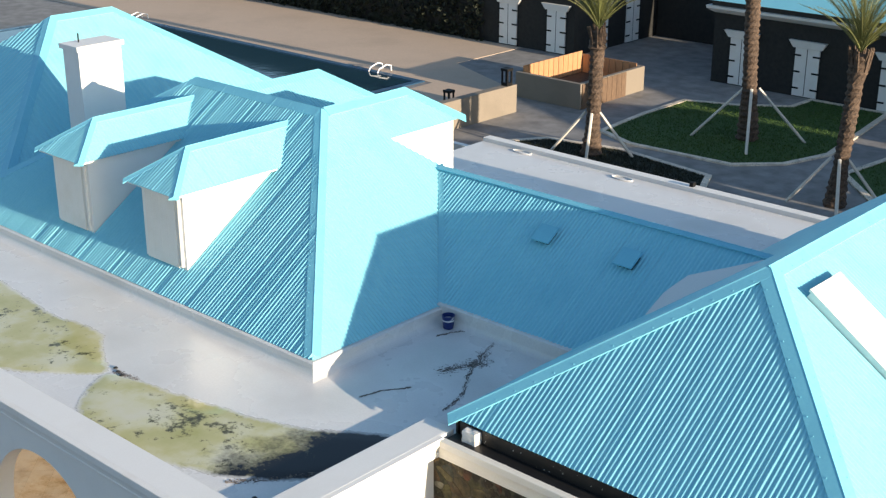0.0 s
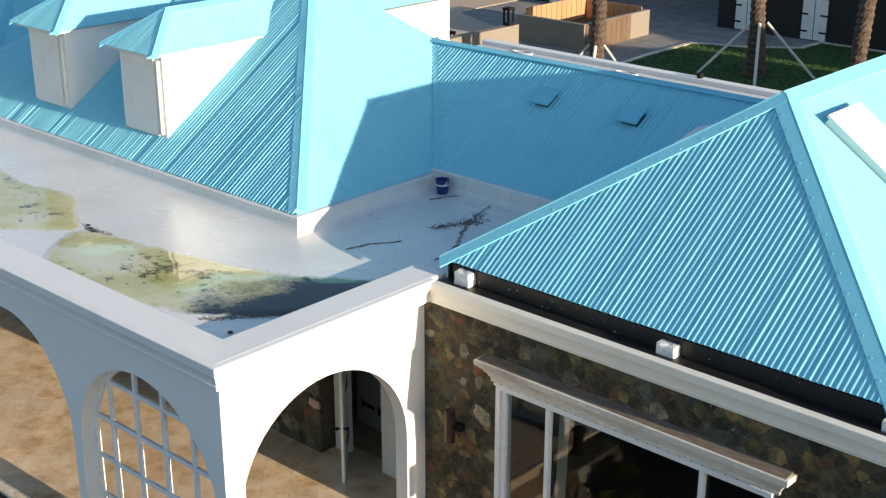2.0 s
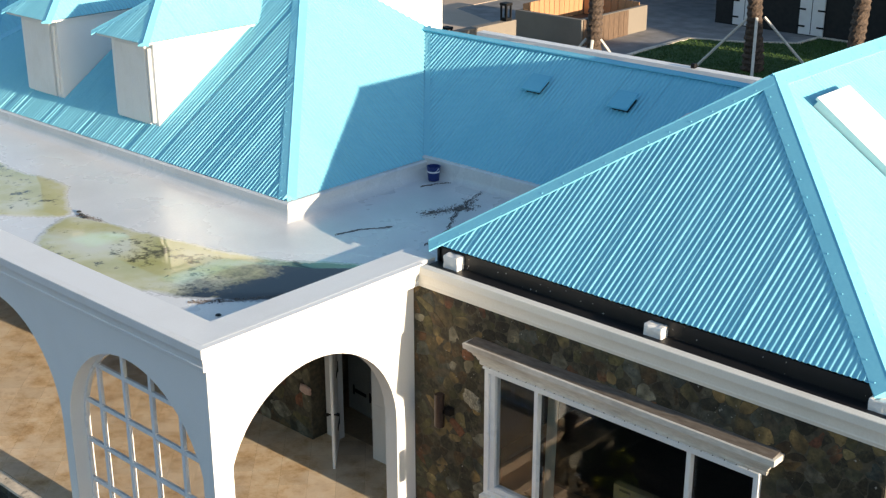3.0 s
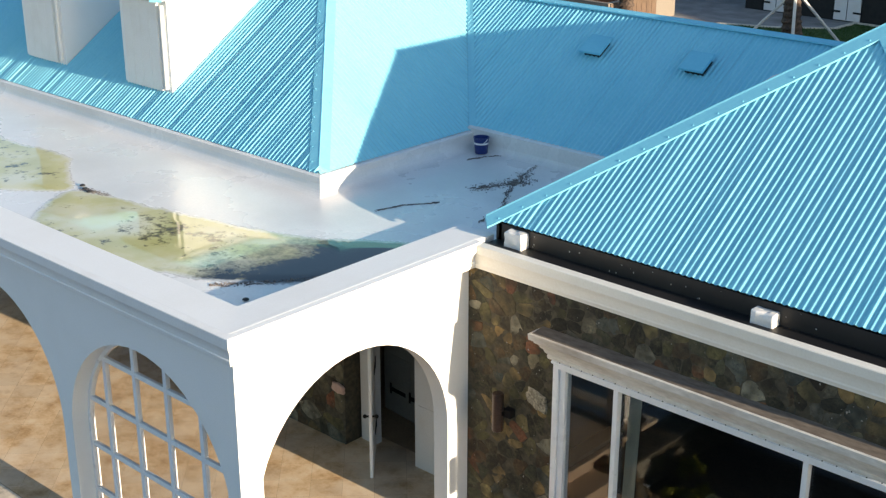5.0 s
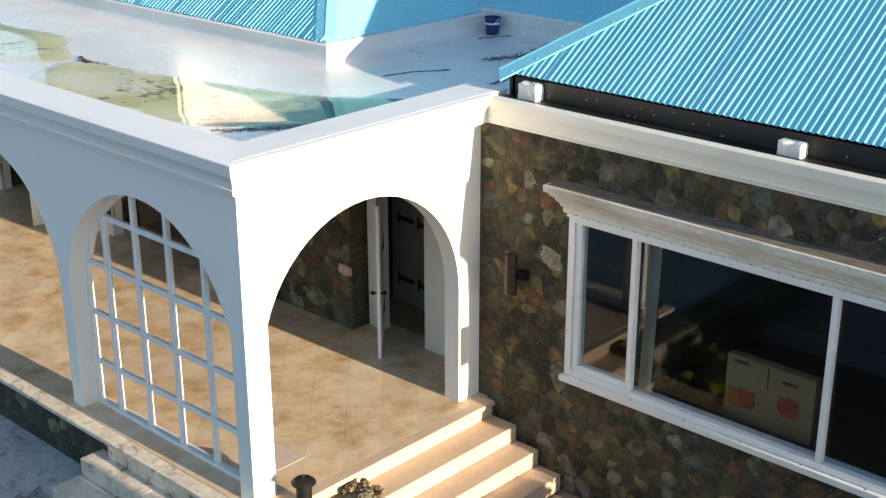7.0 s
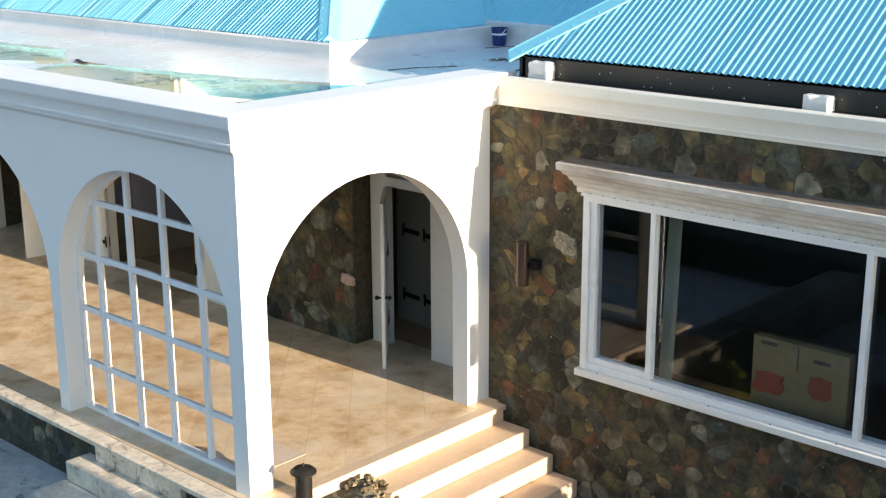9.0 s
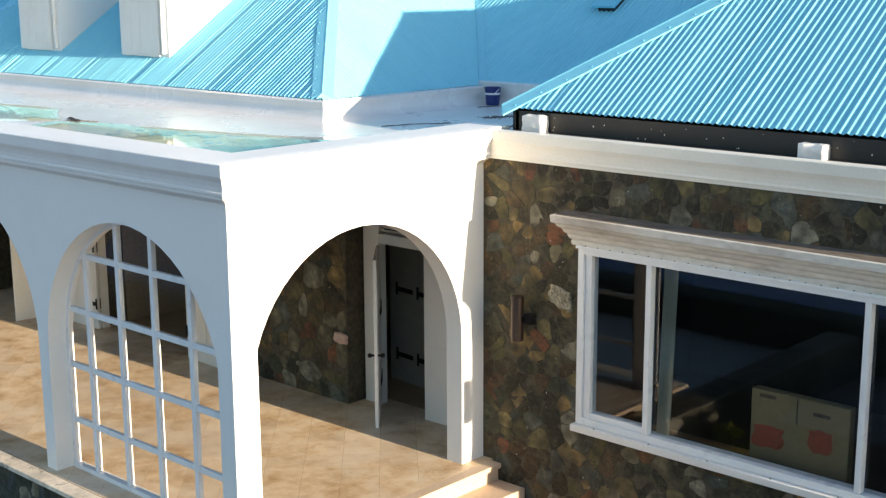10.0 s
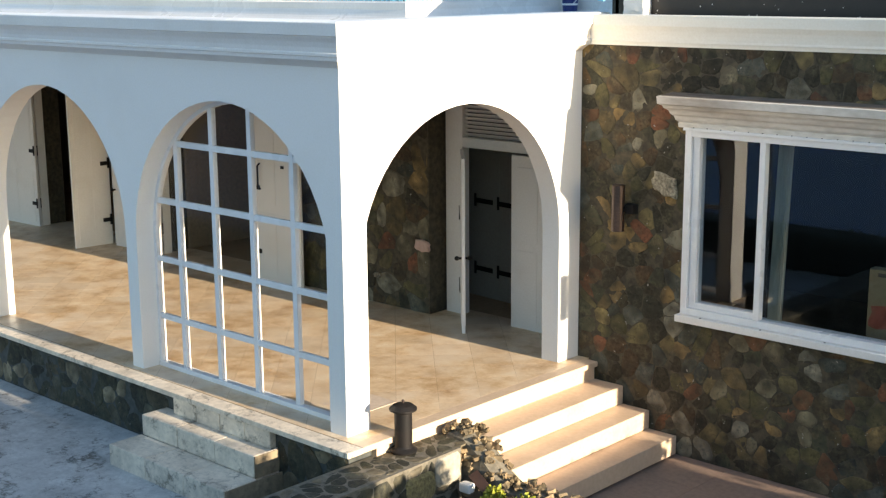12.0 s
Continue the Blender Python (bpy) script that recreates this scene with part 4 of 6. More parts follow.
def dormer(xc, label):
    d = thing("dormer", label, "dormer", "roof dormers")
    f, e = 4.40, 5.58
    part("body", solid([(xc - 0.60, f, 4.0), (xc + 0.60, f, 4.0), (xc + 0.60, 6.75, 5.6), (xc - 0.60, 6.75, 5.6), (xc - 0.60, f, e), (xc + 0.60, f, e), (xc - 0.60, 6.6, e), (xc + 0.60, 6.6, e)], [(0, 1, 5, 4), (1, 2, 7, 5), (0, 4, 6, 3), (4, 5, 7, 6), (0, 3, 2, 1), (3, 6, 7, 2)]), WHITE, d)
    shutter = part("shutter", box(xc - 0.48, f - 0.035, 4.16, xc + 0.40, f - 0.002, 5.48, 0.006), TRIM, d, "closed white board shutter")
    for k in range(4):
        part("board", box(xc - 0.47 + 0.216 * k, f - 0.041, 4.19, xc - 0.47 + 0.216 * k + 0.212, f - 0.034, 5.46, 0.002), TRIM, shutter)
    part("corner_strip", tube([(xc + 0.50, f - 0.02, 4.2), (xc + 0.50, f - 0.02, 5.45)], 0.03, 8), TRIM, d, "thin white corner strip")
    part("soffit", box(xc - 0.70, 4.18, e - 0.03, xc + 0.70, 6.5, e), TRIM, d, "white boarded soffit")
    q, h = 0.757, 0.74
    corrugated(d, (xc + h, 4.12, 5.6), (0, 1, 0), (-1, 0), q, [(0, 0), (2.46, 0), (3.28, h), (0.86, h)], sheet=0.9)
    corrugated(d, (xc - h, 7.40, 5.6), (0, -1, 0), (1, 0), q, [(0.82, 0), (3.28, 0), (2.42, h), (0, h)], sheet=0.9)
    corrugated(d, (xc - h, 4.12, 5.6), (1, 0, 0), (0, 1), q * 0.86, [(0, 0), (1.48, 0), (0.74, 0.86)], sheet=0.8, amp=0.014)
    cap(d, (xc + h, 4.12, 5.6), (xc, 4.98, 6.165), (1, 0.8), 0.5, 0.09)
    cap(d, (xc - h, 4.12, 5.6), (xc, 4.98, 6.165), (1, -0.8), 0.5, 0.09)
    cap(d, (xc, 4.98, 6.165), (xc, 7.38, 6.165), (1, 0), q, 0.10)
    return d


dormer(-7.41, "white dormer with a turquoise hipped roof, near the hip")
dormer(-10.30, "white dormer with a turquoise hipped roof, near the chimney")

chimney = thing("chimney", "plain square white rendered chimney with a cap", "chimney")
part("shaft", box(-15.07, 7.36, 3.6, -14.43, 8.48, 6.48, 0.015), WHITE, chimney)
part("cap_slab", box(-15.13, 7.30, 6.47, -14.38, 8.54, 6.59, 0.015), WHITE, chimney, "slightly wider white cap")
part("pin", tube([(-14.85, 7.65, 6.58), (-14.85, 7.65, 6.80)], 0.02, 6), IRON, chimney, "short iron pin")


def roof_vent(x, y):
    v = thing("roof_vent", "small square turquoise vent box on the roof slope", "roof vent", "roof vents")
    h, n = Vector((0, 1, WS)).normalized(), Vector((0, -WS, 1)).normalized()
    o = Vector((x, y, WZ + (y - WY) * WS))
    for name, half, l0, l1, m in (("upstand", 0.14, -0.02, 0.085, BLACK), ("lid", 0.185, 0.085, 0.12, CAP)):
        pts = [o + Vector((sx * half, 0, 0)) + h * sy * half + n * l for l in (l0, l1) for sx, sy in ((-1, -1), (1, -1), (1, 1), (-1, 1))]
        part(name, solid(pts, [(3, 2, 1, 0), (4, 5, 6, 7), (0, 1, 5, 4), (1, 2, 6, 5), (2, 3, 7, 6), (3, 0, 4, 7)]), m, v)


roof_vent(-2.03, 8.5)
roof_vent(-0.32, 8.5)

# ---- things on the flat roof ----
bucket = thing("paint_bucket", "navy blue plastic bucket standing in the roof corner", "bucket")
part("tub", lathe([(0.085, 0), (0.09, 0.01), (0.108, 0.22), (0.114, 0.225), (0.114, 0.238), (0.104, 0.238), (0.085, 0.02)], (-2.66, 6.66, ROOF), 18), NAVY, bucket)
part("bail", tube([(-2.66 + 0.114 * math.cos(a), 6.66 - 0.09 * math.sin(a), ROOF + 0.22 - 0.09 * math.sin(a)) for a in [k * math.pi / 10 for k in range(11)]], 0.005, 6), ALU, bucket, "thin wire handle")
part("label_band", lathe([(0.1035, 0.14), (0.1055, 0.165)], (-2.66, 6.66, ROOF), 18), ALU, bucket, "pale printed band")


DIRT = two_scale("black_roof_silt", (0.20, 0.17, 0.15), (0.07, 0.062, 0.056), (0.36, 0.31, 0.26), 0.9, 30, 5.0, 0.5, 0.5)


def smear(points, width, count, seed):
    """Dried silt: many small ragged flakes strewn along a line."""
    r, bm = random.Random(seed), bmesh.new()
    for _ in range(count * 8):
        k = r.randrange(len(points) - 1)
        c = Vector(points[k]).lerp(Vector(points[k + 1]), r.random()) + Vector((r.gauss(0, width), r.gauss(0, width)))
        d = (Vector(points[k + 1]) - Vector(points[k])).normalized() + Vector((r.gauss(0, 0.3), r.gauss(0, 0.3)))
        stroke = r.random() < 0.07
        size, long, thin = (r.uniform(0.007, 0.014), r.uniform(2, 5), 0.6) if stroke else (r.uniform(0.0012, 0.0045), 2.2, 0.8)
        n, ring = 8, []
        for a in range(n):
            w = size * r.uniform(0.6, 1.2)
            e = Vector((math.cos(a * 6.283 / n) * w * long, math.sin(a * 6.283 / n) * w * thin))
            ring.append((c.x + d.x * e.x - d.y * e.y, c.y + d.y * e.x + d.x * e.y))
        z = ROOF + 0.0035 + r.uniform(0, 0.0015)
        lo, hi = [bm.verts.new((x, y, z - 0.009)) for x, y in ring], [bm.verts.new((x, y, z)) for x, y in ring]
        bm.faces.new(hi)
        for a in range(n):
            bm.faces.new((lo[a], lo[(a + 1) % n], hi[(a + 1) % n], hi[a]))
    ob = mesh_ob("dirt_streak", bm, DIRT)
    return tagged(ob, "streak of black silt flakes dried on the white roof", "dirt", "roof dirt", "stuff")


smear([(-2.58, 6.3), (-2.5, 6.55), (-2.3, 6.85), (-2.05, 7.0)], 0.015, 34, 1)
smear([(-0.72, 4.4), (-0.83, 4.95), (-1.2, 5.5), (-1.5, 6.1), (-1.72, 6.85)], 0.02, 70, 2)
smear([(-1.62, 5.35), (-1.5, 5.75), (-1.35, 6.0), (-1.6, 6.35)], 0.07, 80, 3)
smear([(-1.95, 3.85), (-1.85, 4.25), (-1.6, 4.6)], 0.012, 30, 4)
smear([(-1.5, 0.95), (-1.2, 1.3), (-0.7, 2.0)], 0.03, 40, 5)
smear([(-5.4, 1.88), (-5.2, 1.9), (-4.9, 1.95)], 0.03, 30, 6)
for x, y in ((-5.36, 1.9), (-5.2, 1.86), (-5.5, 1.95), (-0.9, 0.95)):
    tagged(mesh_ob("debris", lathe([(0.02, 0), (0.04, 0.006), (0.03, 0.018), (0.008, 0.026)], (x, y, ROOF), 7), BLACK), "clump of dark rotting leaves on the roof", "debris", "roof debris")
for x, y in ((-8.05, 15.4), (-5.05, 15.3)):
    pts = [(x + 0.28 * math.cos(a), y - 0.12 + 0.1 * math.sin(a), 3.715) for a in [k * 2 * math.pi / 16 for k in range(16)]]
    tagged(mesh_ob("hose_ring", tube(pts + pts[:1], 0.016, 6), DECK), "white coiled ring lying on the flat roof", "ring", "roof rings")
tagged(mesh_ob("flood_lamp", box(-3.47, 15.46, 3.79, -3.37, 15.58, 3.90, 0.015), IRON), "small black flood lamp on the parapet", "lamp")


# ---- window in the stone wall ----
win = thing("window_1", "wide white sliding window with dark panes", "window", kind="structure")
FY = SY - 0.06
wf = part("window_frame", box(WX0, FY, WZ0, WX0 + 0.07, SY + 0.12, WZ1, 0.006), ALU, win)
for a in ((WX1 - 0.07, FY, WZ0, WX1, SY + 0.12, WZ1), (WX0 + 0.07, FY, WZ1 - 0.08, WX1 - 0.07, SY + 0.12, WZ1), (WX0 + 0.07, FY, WZ0, WX1 - 0.07, SY + 0.12, WZ0 + 0.07)):
    part("window_frame", box(*a, 0.006), ALU, win)
part("sash_stile", box(WX0 + 0.075, FY + 0.03, WZ0 + 0.072, WX0 + 0.15, SY + 0.09, WZ1 - 0.082, 0.005), ALU, win)
for x in (1.935, 4.14):
    part("mullion", box(x, FY + 0.01, WZ0 + 0.07, x + 0.06, SY + 0.035, WZ1 - 0.08, 0.005), ALU, win)
part("rail", box(WX0 + 0.15, FY + 0.035, WZ0 + 0.072, 1.933, SY + 0.085, WZ0 + 0.13, 0.005), ALU, win)
part("sill", box(WX0 - 0.03, SY - 0.115, WZ0 - 0.075, WX1 + 0.03, SY + 0.02, WZ0 - 0.003, 0.008), TRIM, win, "worn white sill")
for a, b in ((WX0 + 0.145, 1.94), (1.99, 4.145), (4.195, WX1 - 0.065)):
    p = part("pane", box(a, SY + 0.02, WZ0 + 0.065, b, SY + 0.026, WZ1 - 0.075), GLASS, win)
    p.visible_shadow = False
for k in range(6):
    part("screw", lathe([(0.011, 0), (0.009, 0.003)], (WX0 + 0.25 + 0.66 * k, SY - 0.085, WZ0 - 0.0035), 8), IRON, win)
head = thing("window_cornice", "white moulded cornice over the wide window", "cornice")
HP = [(0.0, 2.625), (0.05, 2.625), (0.055, 2.66), (0.05, 2.675), (0.075, 2.70), (0.085, 2.735), (0.11, 2.755), (0.125, 2.79), (0.16, 2.815), (0.17, 2.84), (0.205, 2.855), (0.21, 2.925), (0.2, 2.932), (0.0, 2.95)]
bm = bmesh.new()
sweep([(WX0 - 0.03, SY + 0.02), (WX0 - 0.03, SY - 0.01), (WX1 + 0.03, SY - 0.01), (WX1 + 0.03, SY + 0.02)], HP, bm)
part("moulding", bm, DIRTYTRIM, head)
SOOT = two_scale("weathered_brown_board", (0.20, 0.165, 0.13), (0.11, 0.085, 0.065), (0.06, 0.045, 0.035), 0.9, 22, 2.2, 0.6, 0.4, scale=(0.3, 1, 1))
part("top_board", solid([(WX0 - 0.20, SY - 0.195, 2.930), (WX1 + 0.20, SY - 0.195, 2.930), (WX1 + 0.20, SY + 0.0, 2.952), (WX0 - 0.20, SY + 0.0, 2.952), (WX0 - 0.20, SY - 0.195, 2.9355), (WX1 + 0.20, SY - 0.195, 2.9355), (WX1 + 0.20, SY + 0.0, 2.958), (WX0 - 0.20, SY + 0.0, 2.958)], [(3, 2, 1, 0), (4, 5, 6, 7), (0, 1, 5, 4), (1, 2, 6, 5), (2, 3, 7, 6), (3, 0, 4, 7)]), SOOT, head, "dirty weathered top board")
part("drip_strip", box(WX0 - 0.01, SY - 0.09, 2.60, WX1 + 0.01, SY - 0.045, 2.628, 0.004), ALU, head)
for k in range(26):
    part("screw", lathe([(0.008, 0), (0.006, 0.006)], (WX0 + 0.1 + 0.148 * k, SY - 0.075, 2.628), 6), IRON, head)

# inside the window
crate = thing("cardboard_box", "tan cardboard box with red prints inside the window", "box")
part("carton", box(2.86, 4.02, 0.0, 3.86, 4.14, 1.40, 0.012), CARD, crate)
for x, z, w, h in ((3.05, 0.95, 0.34, 0.24), (3.58, 1.02, 0.24, 0.24)):
    pr = random.Random(x)
    ring = [(x + w * 0.5 * math.cos(a) * q, z + h * 0.5 * math.sin(a) * q) for a in [k * math.pi / 9 for k in range(18)] for q in (pr.uniform(0.82, 1.06) / max(abs(math.cos(a)), abs(math.sin(a))) ** 0.8,)]
    part("print", stone_mesh(ring, 0.003, lambda u, v, o: (u, 4.018 - max(o, 0), v), pr), RED, crate, "faded red printed blotch")
for x, z in ((2.95, 1.33), (3.5, 1.26)):
    part("print", box(x, 4.0145, z, x + 0.17, 4.0185, z + 0.035), TRUNK, crate, "brown printed bar")
part("seam", box(3.335, 4.014, 1.14, 3.343, 4.019, 1.39), BLACK, crate, "dark seam between the flaps")
curt = thing("curtain", "cream curtain gathered at the window's side", "curtain")
bm = bmesh.new()
for x0, w in ((2.06, 0.15),):
    for k in range(25):
        x = x0 + w * k / 24
        y = 3.69 + 0.02 * math.sin(k * 1.6)
        bm.verts.new((x - 0.05, y, 0.75)), bm.verts.new((x, y, 2.7))
    bm.verts.ensure_lookup_table()
    for k in range(24):
        bm.faces.new((bm.verts[2 * k], bm.verts[2 * k + 2], bm.verts[2 * k + 3], bm.verts[2 * k + 1]))
bmesh.ops.solidify(bm, geom=list(bm.faces), thickness=0.006)
part("cloth", bm, CURTAIN, curt, smooth=True)
# bench is made up: warm boards where the pane mirrors the sunlit floor
step = thing("bench", "made-up low wooden bench for the orange reflection in the pane", "bench")
part("seat", box(1.2, 4.3, 0.40, 2.6, 4.75, 0.46, 0.01), PLANKS, step)
for x in (1.25, 2.5):
    part("leg", box(x, 4.35, 0.0, x + 0.06, 4.7, 0.40, 0.005), PLANKS, step)

# ---- wall lamp and pale stone marks ----
lamp = thing("wall_lamp", "bronze cylinder wall lamp on the stone wall", "wall lamp")
part("shade", lathe([(0.062, 0), (0.068, 0.005), (0.068, 0.475), (0.062, 0.48)], (0.40, SY - 0.12, 1.515), 18), COPPER, lamp)
part("bracket", box(0.45, SY - 0.09, 1.70, 0.56, SY + 0.02, 1.80, 0.005), IRON, lamp, "black mounting plate")
part("arm", box(0.40, SY - 0.13, 1.72, 0.47, SY - 0.02, 1.78, 0.004), IRON, lamp)
PALE = two_scale("pale_mortar_smear", (0.44, 0.38, 0.27), (0.07, 0.06, 0.04), (0.05, 0.045, 0.03), 0.9, 32, 11.0, 0.7, 0.8)
PLUG = two_scale("pink_plaster", (0.52, 0.36, 0.29), (0.45, 0.3, 0.24), (0.3, 0.2, 0.16), 0.9, 30, 6.0, 0.5, 0.3)


def patch(x, y, z, w, h, material, label, shear=0.0):
    r = random.Random(x)
    ring = []
    for k in range(16):
        a = k * 2 * math.pi / 16
        q = r.uniform(0.84, 1.08) / max(abs(math.cos(a)), abs(math.sin(a))) ** 0.6
        ring.append((x + w * 0.45 * math.cos(a) * q, z + h * 0.45 * math.sin(a) * q - shear * w * math.cos(a)))
    return tagged(mesh_ob("plaster_patch", stone_mesh(ring, 0.012, lambda u, v, o: (u, y - o, v), r), material), label, "plaster", "plaster patches")


second = copy_thing(lamp, Matrix.Translation((5.05, 0, 0)))


patch(0.88, SY - 0.024, 2.03, 0.34, 0.25, PALE, "smear of pale mortar on the stone wall", 0.12)
patch(-2.66, BY - 0.03, 0.90, 0.28, 0.17, PLUG, "pink plaster patch on the dark veranda wall")
patch(-3.45, BY - 0.03, 0.42, 0.12, 0.07, PALE, "small pale plaster patch on the veranda wall")

# ---- glazed arch ----
glz = thing("window_2", "white glazing grid with clear panes filling an arch", "window", kind="structure")
GY, GC, GR, GS = 0.40, -1.82, 1.48, 1.473


def arch_top(x):
    d = GR * GR - (x - GC) ** 2
    return GS + math.sqrt(d) if d > 0 else GS


for x in (-2.86, -2.27, -1.68, -1.08):
    part("glazing_bar", box(x - 0.03, GY, 0.10, x + 0.03, GY + 0.055, arch_top(x) - 0.004, 0.004), ALU, glz)
for z in (0.60, 1.22, 1.84, 2.45):
    half = GR - 0.005 if z < GS else math.sqrt(GR * GR - (z - GS) ** 2) - 0.005
    part("glazing_bar", box(GC - half, GY + 0.004, z - 0.03, GC + half, GY + 0.05, z + 0.03, 0.004), ALU, glz)
part("bottom_rail", box(GC - GR + 0.004, GY - 0.02, FZ - 0.004, GC + GR - 0.004, GY + 0.07, 0.10, 0.005), ALU, glz)
bm = bmesh.new()
rim = [(GC - GR, 0.1)] + [(GC - GR * math.cos(k * math.pi / 28), GS + GR * math.sin(k * math.pi / 28)) for k in range(29)] + [(GC + GR, 0.1)]
for (x0, z0), (x1, z1) in zip(rim, rim[1:]):
    k = 0.972
    inner = [(GC + (x - GC) * k, (GS + (z - GS) * k) if z > GS else z) for x, z in ((x0, z0), (x1, z1))]
    q = [(x0, z0), (x1, z1), inner[1], inner[0]]
    lo, hi = [bm.verts.new((x, GY - 0.005, z)) for x, z in q], [bm.verts.new((x, GY + 0.06, z)) for x, z in q]
    for f in ((lo[3], lo[2], lo[1], lo[0]), hi, (lo[2], lo[3], hi[3], hi[2])):
        bm.faces.new(f)
bmesh.ops.remove_doubles(bm, verts=bm.verts, dist=1e-5)
part("window_frame", bm, ALU, glz)

rows, cols = [0.10, 0.60, 1.22, 1.84, 2.45, 3.0], [GC - GR + 0.03, -2.86, -2.27, -1.68, -1.08, GC + GR - 0.03]
for x0, x1 in zip(cols, cols[1:]):
    for z0, z1 in zip(rows, rows[1:]):
        tops = [(x0 + (x1 - x0) * k / 6, min(z1, arch_top(x0 + (x1 - x0) * k / 6) - 0.03)) for k in range(7)]
        tops = [(x, z) for x, z in tops if z > z0 + 0.02]
        if len(tops) > 1:
            poly = [(tops[0][0], z0), (tops[-1][0], z0)] + tops[::-1]
            bm = bmesh.new()
            f, g = [bm.verts.new((x, GY + 0.025, z)) for x, z in poly], [bm.verts.new((x, GY + 0.030, z)) for x, z in poly]
            bm.faces.new(f), bm.faces.new(g[::-1])
            for k in range(len(poly)):
                n = (k + 1) % len(poly)
                bm.faces.new((f[k], g[k], g[n], f[n]))
            part("pane", bm, CLEAR, glz).visible_shadow = False

# ---- doors of the veranda ----
def leaf(width, parent, hinge, angle, straps=(0.0,), handle=True, paint=None, reach=0.34, height=2.08):
    """A boarded leaf hung at hinge, opened by angle degrees from +x."""
    m = Matrix.Translation(hinge) @ Matrix.Rotation(radians(angle), 4, "Z")

    def put(name, bm, material, par, label=""):
        bmesh.ops.transform(bm, matrix=m, verts=bm.verts)
        return part(name, bm, material, par, label)

    d = put("door_leaf", box(0, -0.02, 0.02, width, 0.02, height, 0.004), paint or TRIM, parent, "white painted plank leaf")
    for k in range(2):
        for c, e in ((0.12, 0.98), (1.1, height - 0.13)):
            for y0, y1 in ((-0.026, -0.0205), (0.0205, 0.026)):
                put("raised_panel", box(0.09 + k * (width - 0.1) / 2, y0, c, 0.03 + (k + 1) * (width - 0.1) / 2, y1, e, 0.003), paint or TRIM, d)
    for z, strap in [(h, k) for h in (0.42, 1.30) for k in straps]:
        for y0, y1 in ((-0.036, -0.028), (0.028, 0.036)):
            bm = box(strap, y0, z - 0.012, strap + reach, y1, z + 0.05, 0.003)
            box(strap, y0, z - 0.06, strap + 0.035, y1, z + 0.105, bm=bm)
            put("strap_hinge", bm, IRON, d, "black iron strap hinge")
    if handle:
        bm = tube([(width - 0.05, -0.075, 0.93), (width - 0.05, 0.075, 0.93)], 0.014, 8)
        for s in (-0.075, 0.075):
            bmesh.ops.create_icosphere(bm, subdivisions=2, radius=0.028, matrix=Matrix.Translation((width - 0.05, s, 0.93)))
        put("handle", bm, IRON, d, "black door knobs")
    if height > 2.5:
        for x, z in ((width * 0.62, 1.62), (width - 0.16, 1.60)):
            put("lock_plate", box(x, -0.034, z, x + 0.07, -0.027, z + 0.04, 0.002), IRON, d, "small black lock plate")
        put("pull_bar", tube([(0.16, -0.03, 1.30), (0.16, -0.07, 1.33), (0.16, -0.07, 1.62), (0.16, -0.03, 1.65)], 0.014, 6), IRON, d, "black pull bar")
    return d


def door_set(name, a, b, left_angle, right_angle, label):
    d = thing(name, label, "door", "veranda doors", "structure")
    yc = BY2
    y0, y1 = yc - 0.06, yc + 0.06
    for x0, x1 in ((a - 0.27, a), (b, b + 0.3)):
        part("door_frame", box(x0, y0, 0.0, x1, y1, 2.72, 0.006), TRIM, d)
    part("door_frame", box(a, y0, 2.10, b, y1, 2.22, 0.006), TRIM, d)
    part("door_frame", box(a, y0, 2.62, b, y1, 2.72, 0.006), TRIM, d)
    part("transom_back", box(a, y1 - 0.02, 2.22, b, y1, 2.62), BLACK, d)
    for k in range(8):
        bm = box(a + 0.01, -0.03, -0.006, b - 0.01, 0.03, 0.006)
        bmesh.ops.transform(bm, matrix=Matrix.Translation((0, yc, 2.25 + 0.047 * k)) @ Matrix.Rotation(radians(-35), 4, "X"), verts=bm.verts)
        part("louvre_slat", bm, TRIM, d)
    part("lintel_wall", box(a - 0.29, y0 + 0.02, 2.72, b + 0.35, y1 + 0.1, 3.15), WHITE, d)
    w = (b - a) / 2 - 0.005
    leaf(w + 0.03, d, (a + 0.01, y0 - 0.025, 0.0), left_angle)
    leaf(w + 0.03, d, (b - 0.01, y0 - 0.025, 0.0), 180 + right_angle, handle=False)
    return d


door_set("door_1", *DOORS[0], -47, 0, "white double door standing open under a louvred transom")



def tall_door(name, a, b, left_angle, right_angle, label, right_width):
    """A full-height double door in a slim frame, its boarded leaves hung on short hinges."""
    d = thing(name, label, "door", "veranda doors", "structure")
    y0, y1 = BY - 0.02, BY + 0.12
    for x0, x1, z0, z1 in ((a - 0.055, a, 0.0, TALL + 0.06), (b, b + 0.055, 0.0, TALL + 0.06), (a, b, TALL, TALL + 0.06)):
        part("door_frame", box(x0, y0, z0, x1, y1, z1, 0.004), TRIM, d)
    leaf((b - a) / 2, d, (a + 0.01, y0 - 0.045, 0.0), left_angle, reach=0.15, height=TALL - 0.02)
    leaf(right_width, d, (b - 0.01, y0 - 0.045, 0.0), 180 + right_angle, handle=False, reach=0.15, height=TALL - 0.02)


tall_door("door_2", *DOORS[1], -178, 177, "tall white double door folded back flat on the dark wall", 1.0)
tall_door("door_3", *DOORS[2], -177, 84, "tall white double door standing open at the far veranda", 0.62)
# these leaves take the shade-grey paint instead of the white trim
inner = thing("panel_door", "inner panel door greyed for shade, with black strap hinges", "door")
leaf(1.22, inner, (-2.97, 4.98, -0.02), -6, (0.14, 0.56), False, SHADEDDOOR)
